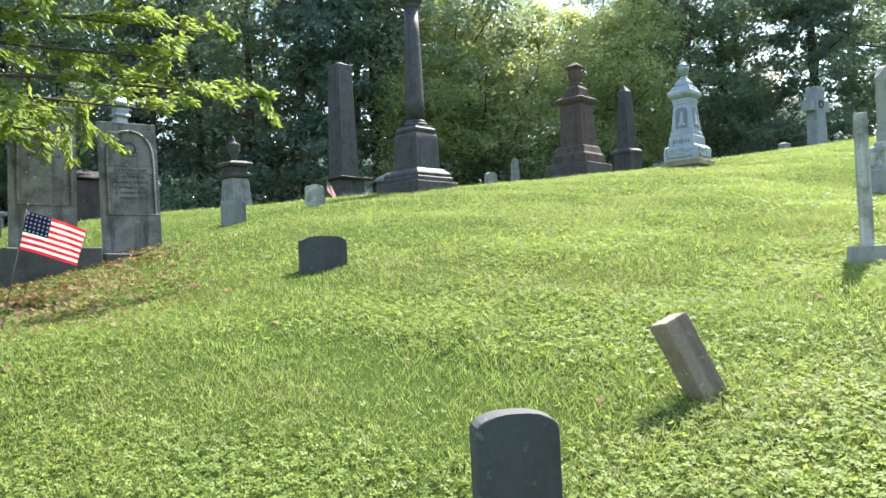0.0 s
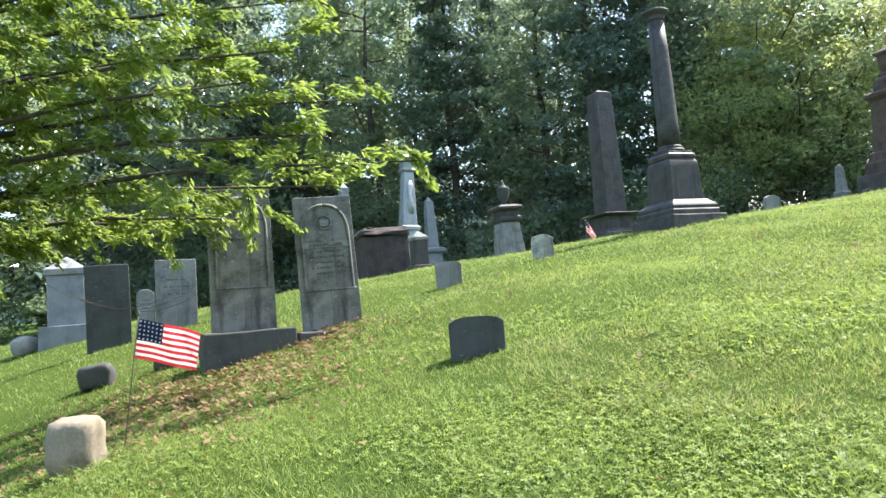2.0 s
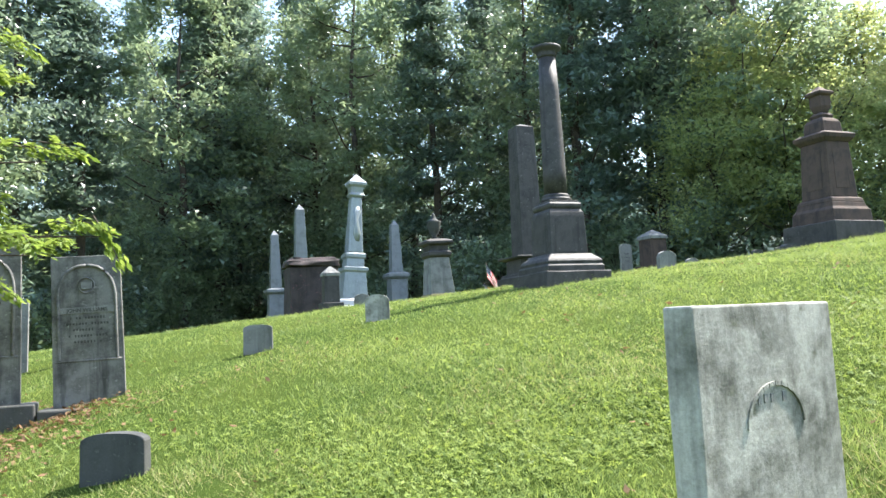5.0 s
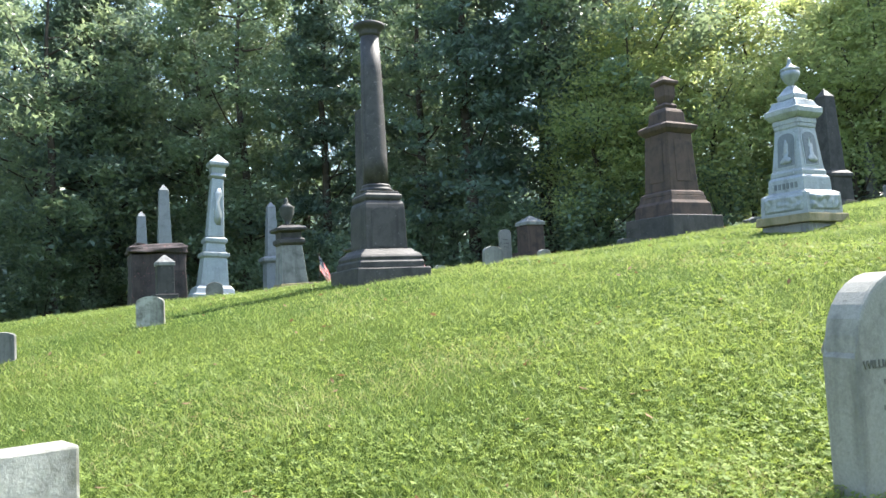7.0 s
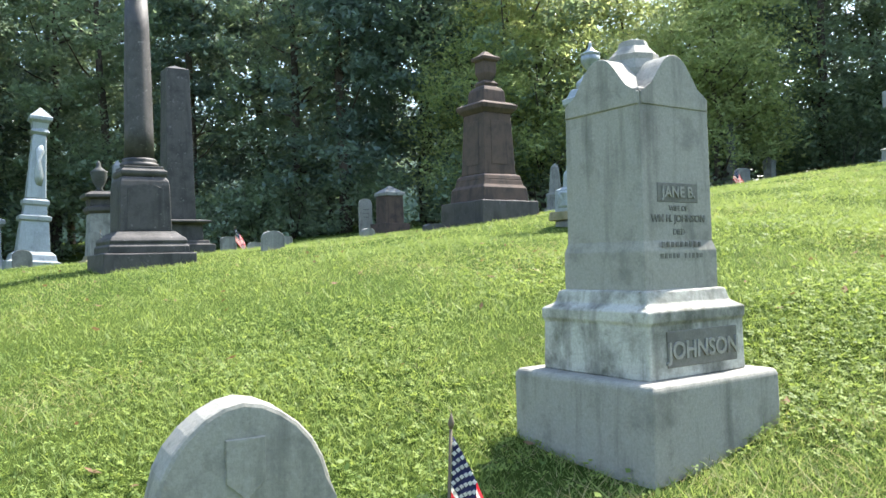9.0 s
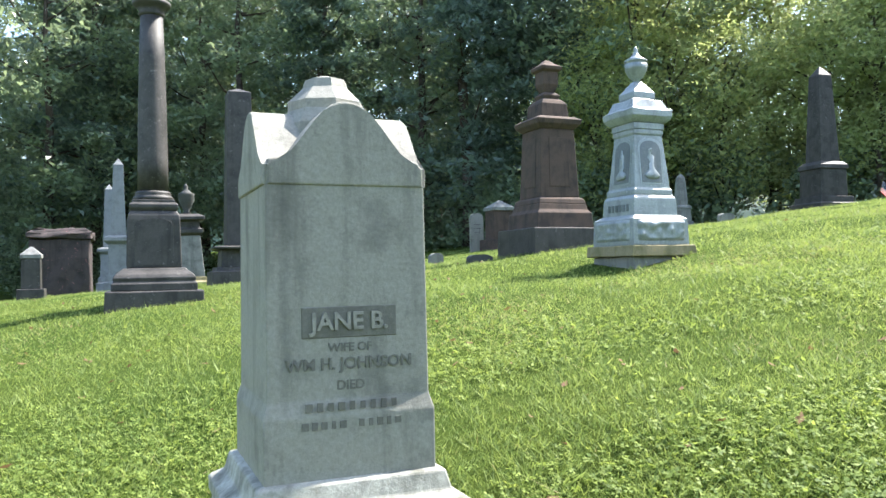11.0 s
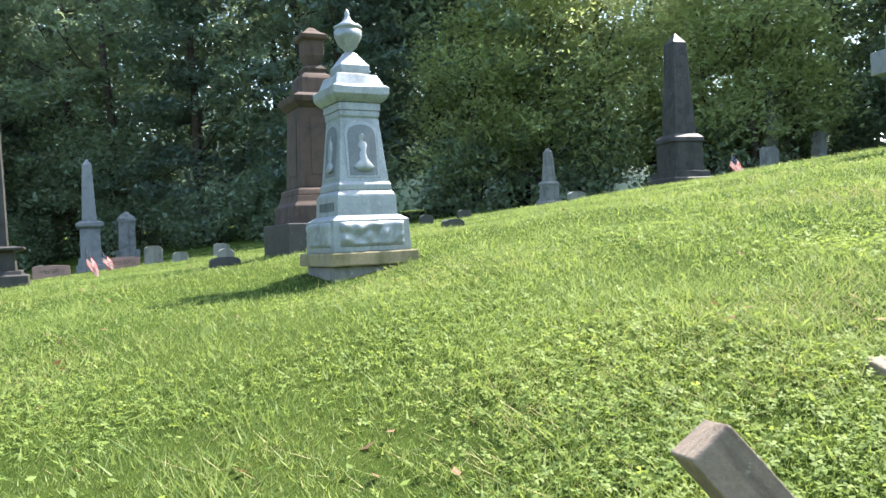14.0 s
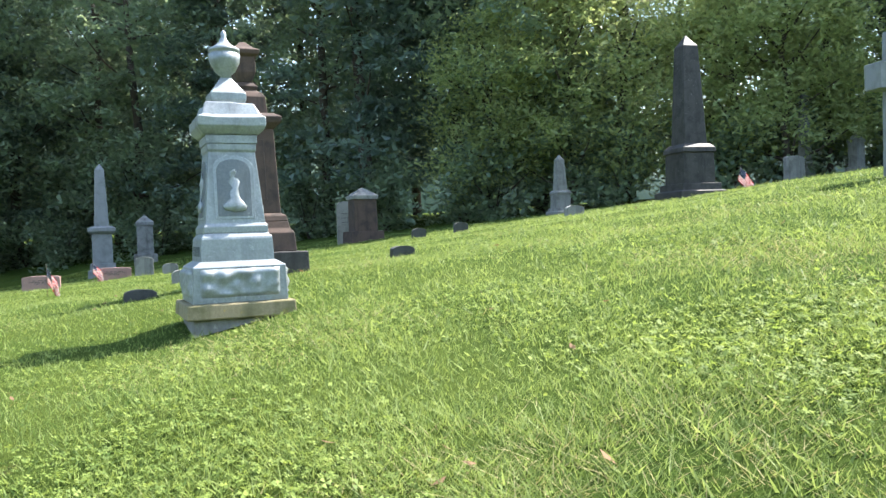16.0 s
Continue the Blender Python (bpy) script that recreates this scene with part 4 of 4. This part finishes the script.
def flag(x, y, h, rz, fw, fh, tilt, lean, label, droop=0.35):
    """Small stick flag."""
    e = thing("grave_flag", x, y, rz, label, "flag", "grave flags", 0.03, tilt, lean)
    bm = bmesh.new()
    tube(bm, [(0, 0, -0.1), (0, 0, h * 0.5), (0, 0, h)], 0.006, 0.005, 6)
    part("stick", bm, POLE, e, "", True)
    part("tip", lathe([(0.005, h), (0.011, h + 0.015), (0.007, h + 0.03), (0.001, h + 0.05)], 8), POLE, e, "", True)

    def at_uv(u, v, off=0.0):
        fold = 0.035 * fw / 0.45 * math.sin(u * 8 + v * 2.0) * u
        return Vector((0.006 + fw * u * math.cos(droop), fold + off, h - 0.02 - fh * (1 - v) - fw * u * math.sin(droop) * (0.75 + 0.4 * u)))

    def sheet(u0, u1, v0, v1, nu, nv, name, m):
        bm = bmesh.new()
        for off in (0.0,):
            g = [[bm.verts.new(at_uv(u0 + (u1 - u0) * i / nu, v0 + (v1 - v0) * j / nv, off)) for i in range(nu + 1)] for j in range(nv + 1)]
            for j in range(nv):
                for i in range(nu):
                    bm.faces.new((g[j][i], g[j][i + 1], g[j + 1][i + 1], g[j + 1][i]))
        bmesh.ops.solidify(bm, geom=bm.faces[:], thickness=0.0015)
        part(name, bm, m, e, "", True)

    for k in range(13):
        top = k >= 6
        sheet(0.4 if top else 0.0, 1.0, k / 13, (k + 1) / 13, 12, 1, "stripe", RED if k % 2 == 0 else WHITE)
    sheet(0.0, 0.4, 6 / 13, 1.0, 6, 4, "canton", BLUE)
    bm = bmesh.new()
    for r in range(5):
        for c in range(6):
            p = at_uv(0.4 * (c + 0.5 + 0.0) / 6, 6 / 13 + 7 / 13 * (r + 0.5) / 5)
            bmesh.ops.create_cube(bm, size=1, matrix=Matrix.Translation(p) @ Matrix.Rotation(0.8, 4, "Y") @ Matrix.Diagonal((fh * 0.04, 0.008, fh * 0.04, 1)))
    tagged(part("stars", bm, WHITE, e, "small white stars"), kind="stuff")


def leaning_post(name, x, y, rz, tilt, lean, hx, hy, h, material, label, bev=0.005, worn=0.006):
    e = thing(name, x, y, rz, label, "broken stone", "", 0.04, tilt, lean)
    part("post", stack([(-0.15, hx, hy), (h * 0.97, hx * 0.98, hy * 0.98), (h, hx * 0.93, hy * 0.9)], bev, worn, 4), material, e)


def boulder(x, y, w, d, h, material, label, rz=0, seed=0):
    e = thing("fieldstone", x, y, rz, label, "stone", "", 0.05)
    bm = bmesh.new()
    bmesh.ops.create_icosphere(bm, subdivisions=3, radius=1)
    for v in bm.verts:
        c = v.co
        m = max(abs(c.x), abs(c.y), abs(c.z))
        c = c.lerp(c / m, 0.6)
        v.co = Vector((c.x * w / 2, c.y * d / 2, h / 2 + c.z * h / 2))
    rough_up(bm, 0.05, seed, 4)
    rough_up(bm, 0.012, seed, 17)
    part("rock", bm, material, e, "", True)


zinc_tower()
johnson()
arch_stone()
white_slab()
gothic_slab(-4.26, 11.36, 1.78, 0.80, 1.80, 43.5, -1.5, "tall stained grey slab with carved arch and open book", "JOHN WILLIAMS", 1, 1)
gothic_slab(-5.06, 10.52, 1.86, 0.82, 1.84, 48, 0.5, "tall stained slab with carved pointed arch and pale patch", "", 0, 2)
plinth(-4.98, 10.46, 1.86, 1.15, 0.55, 0.5, 48, "long dark stone plinth covered with fallen leaves")
plinth(-4.14, 11.28, 1.78, 1.10, 0.50, 0.5, 43.5, "low dark stone plinth beside the long plinth")
headstone("footstone", -1.32, 9.12, 0.51, 0.36, 0.14, 0.07, 25, SLATE, "small dark slate headstone with a gently curved top", 0, 0, 0.0, writing=False)
headstone("footstone", 0.22, 3.42, 0.31, 0.44, 0.13, 0.06, 8, SLATE, "narrow dark slate stone with a curved top", 0, 0, writing=False)
leaning_post("leaning_stone", 1.28, 4.42, 20, -8, -24, 0.07, 0.075, 0.48, WOODY, "leaning narrow weathered stone, one side pale")
leaning_post("leaning_stone", 10.14, 14.86, 30, -10, -38, 0.075, 0.09, 0.37, WOODY, "split dark brown weathered stone leaning over")
leaning_post("fallen_stone", 10.83, 15.36, -66, 0, -77, 0.055, 0.085, 0.72, TAN_STONE, "pale tan lichened stone lying in the grass", 0.022, 0.016)
headstone("square_headstone", -9.35, 12.35, 0.72, 1.45, 0.1, 0, 45, SLATE, "dark square-topped slate headstone", 0, 0)
headstone("square_headstone", -8.9, 13.5, 0.72, 1.25, 0.1, 0, 45, GREYSTONE, "grey square-topped headstone with sunk panel", 0, 1)
headstone("tall_headstone", -8.0, 14.2, 0.62, 1.75, 0.1, 0.05, 45, SLATE, "tall dark headstone in shade behind the slabs", 0, -2)
headstone("arched_headstone", -11.1, 15.0, 0.36, 0.75, 0.09, 0.15, 45, GREYSTONE, "small round-headed grey headstone")
pier("panel_monument", -12.3, 14.1, 3.75, 0.36, 40, GRANITE, "blue-grey granite pedestal monument with framed panel")
headstone("grey_headstone", -12.4, 11.8, 0.5, 1.0, 0.2, 0.08, 45, GREYSTONE, "grey upright headstone on a dark base")
boulder(-13.0, 13.6, 0.5, 0.4, 0.4, MARBLE, "pale low stone block in the grass", 20, 9)
boulder(-7.1, 10.0, 0.46, 0.3, 0.34, SLATE, "dark rounded fieldstone marker", 30, 1)
boulder(-6.2, 10.4, 0.46, 0.25, 0.30, SLATE, "dark squat fieldstone marker", 40, 2)
boulder(-3.75, 6.72, 0.42, 0.32, 0.46, TAN_STONE, "pale sunlit rough marker stone", 25, 3)
headstone("small_headstone", -3.42, 13.45, 0.40, 0.36, 0.10, 0.06, 35, GREYSTONE, "small squat grey headstone on the slope", writing=False)
headstone("small_headstone", -2.3, 14.85, 0.36, 0.42, 0.09, 0.10, 30, MARBLE_OLD, "small round-topped mottled headstone", writing=False)
headstone("small_headstone", 1.2, 19.3, 0.36, 0.32, 0.10, 0.12, 45, GREYSTONE, "small round-topped grey headstone on the crest", writing=False)
headstone("small_headstone", -9.6, 26.2, 0.50, 0.66, 0.10, 0.2, 47, GREYSTONE, "small arched grey headstone before the metal pillar", writing=False)
pillar_monument()
cast_pillar()
urn_monument()
brown_monument()
block_tomb()
dark = obelisk(-2.75, 22.95, 3.55, 7.51, 0.30, 47, SOOTY, "tall dark obelisk with a pale rain streak", 0.16, tip=0.35)
part("rain_streak", stack([(0.7, 0.05, 0.004), (1.4, 0.06, 0.004), (2.2, 0.015, 0.004)], 0), PALE_STREAK, dark, "pale rain streak").matrix_local = pose(-0.05, -0.296, 0, -0.9)
obelisk(-14.3, 36.9, 3.2, 7.78, 0.27, 47, GRANITE, "tall pale grey granite obelisk on a capped pedestal", 0.46)
obelisk(-16.0, 31.8, 3.0, 8.1, 0.27, 47, GRANITE, "slim pale grey obelisk behind the tomb", 0.42)
obelisk(-19.3, 34.3, 3.0, 7.55, 0.26, 47, GRANITE, "pale grey obelisk with a wide-capped pedestal", 0.40)
obelisk(8.43, 35.8, 5.1, 9.46, 0.33, 40, SOOTY, "massive dark granite obelisk on a tall pedestal", 0.34, capped=False)
obelisk(3.74, 39.7, 4.95, 6.98, 0.18, 47, GREYSTONE, "short grey obelisk on a dark pedestal", 0.42, capped=False)
obelisk(11.2, 46.0, 5.6, 9.2, 0.17, 47, GREYSTONE, "slender grey shaft on a pedestal near the trees", 0.3, "slender_obelisk")
pier("short_pier", -7.95, 22.0, 4.3, 0.20, 47, SOOTY, "short dark pointed pier beside the tomb")
pier("pyramid_pier", -2.45, 37.2, 6.15, 0.40, 47, BROWN, "dark square tomb pier with a pale pyramidal cap")
pier("short_pier", 12.9, 46.5, 7.6, 0.2, 47, GREYSTONE, "small pier near the trees")
headstone("white_headstone", -3.8, 38.2, 0.55, 1.5, 0.14, 0.2, 47, MARBLE, "pale marble headstone beside the dark pier")
cross_monument()
pier("low_pier", 13.6, 31.5, 5.95, 0.17, 40, GREYSTONE, "squat stone pedestal with a flat cap")
pier("urn_pier", -16.7, 41.5, 5.9, 0.36, 47, GREYSTONE, "old grey stone pier with a worn top in shade")
for x, y, w, h, m, lab in ((-7.97, 29.1, 0.95, 0.38, PINK, "low wide pink granite headstone"), (-6.74, 30.5, 0.9, 0.36, PINK, "pink granite headstone beside a small flag")):
    headstone("pink_headstone", x, y, w, h, 0.3, 0.05, 47, m, lab, group="pink granite stones")
for x, y, w, h, m, lab in (
        (-5.85, 30.75, 0.5, 0.55, GREYSTONE, "square grey headstone tilted back"), (-5.03, 30.9, 0.42, 0.28, GREYSTONE, "low round grey headstone"),
        (0.79, 25.1, 0.30, 0.26, GREYSTONE, "small grey arched marker"), (-4.5, 32.1, 0.45, 0.36, GREYSTONE, "small round-headed grey marker"),
        (3.2, 21.8, 0.42, 0.13, SLATE, "low dark marker almost lost in grass"), (1.8, 32.9, 0.38, 0.28, SLATE, "small dark rounded marker on the crest"),
        (5.55, 24.8, 0.36, 0.13, SLATE, "flat dark marker sunk in the turf"), (2.46, 34.2, 0.40, 0.26, SLATE, "small dark marker below the trees"),
        (5.9, 33.5, 0.5, 0.25, GREYSTONE, "low grey marker on the crest"), (10.9, 40, 0.7, 0.8, GREYSTONE, "plain grey headstone by the obelisks")):
    headstone("marker_stone", x, y, w, h, 0.16, min(0.1, h * 0.5), 47, m, lab, group="small marker stones", writing=False)
flag(-3.80, 7.25, 1.12, 42, 0.50, 0.33, 12, 9, "small striped flag with blue starred corner, blown out on a stick", 0.15)
flag(6.13, 10.2, 0.66, 15, 0.42, 0.28, 0, 3, "small striped flag hanging limp before the monument", 1.1)
flag(-2.46, 24.9, 0.62, 20, 0.42, 0.30, 0, 0, "small striped flag drooping among low stones", 0.95)
flag(-6.9, 29.9, 0.62, 20, 0.42, 0.30, 0, 0, "small striped flag beside pink granite stone", 0.8)
flag(9.7, 33.6, 0.6, 20, 0.45, 0.30, 0, 15, "small striped flag before the great obelisk", 0.6)
flag(-2.9, 20.6, 0.62, 20, 0.40, 0.28, 0, 0, "small striped flag near the dark column", 1.0)
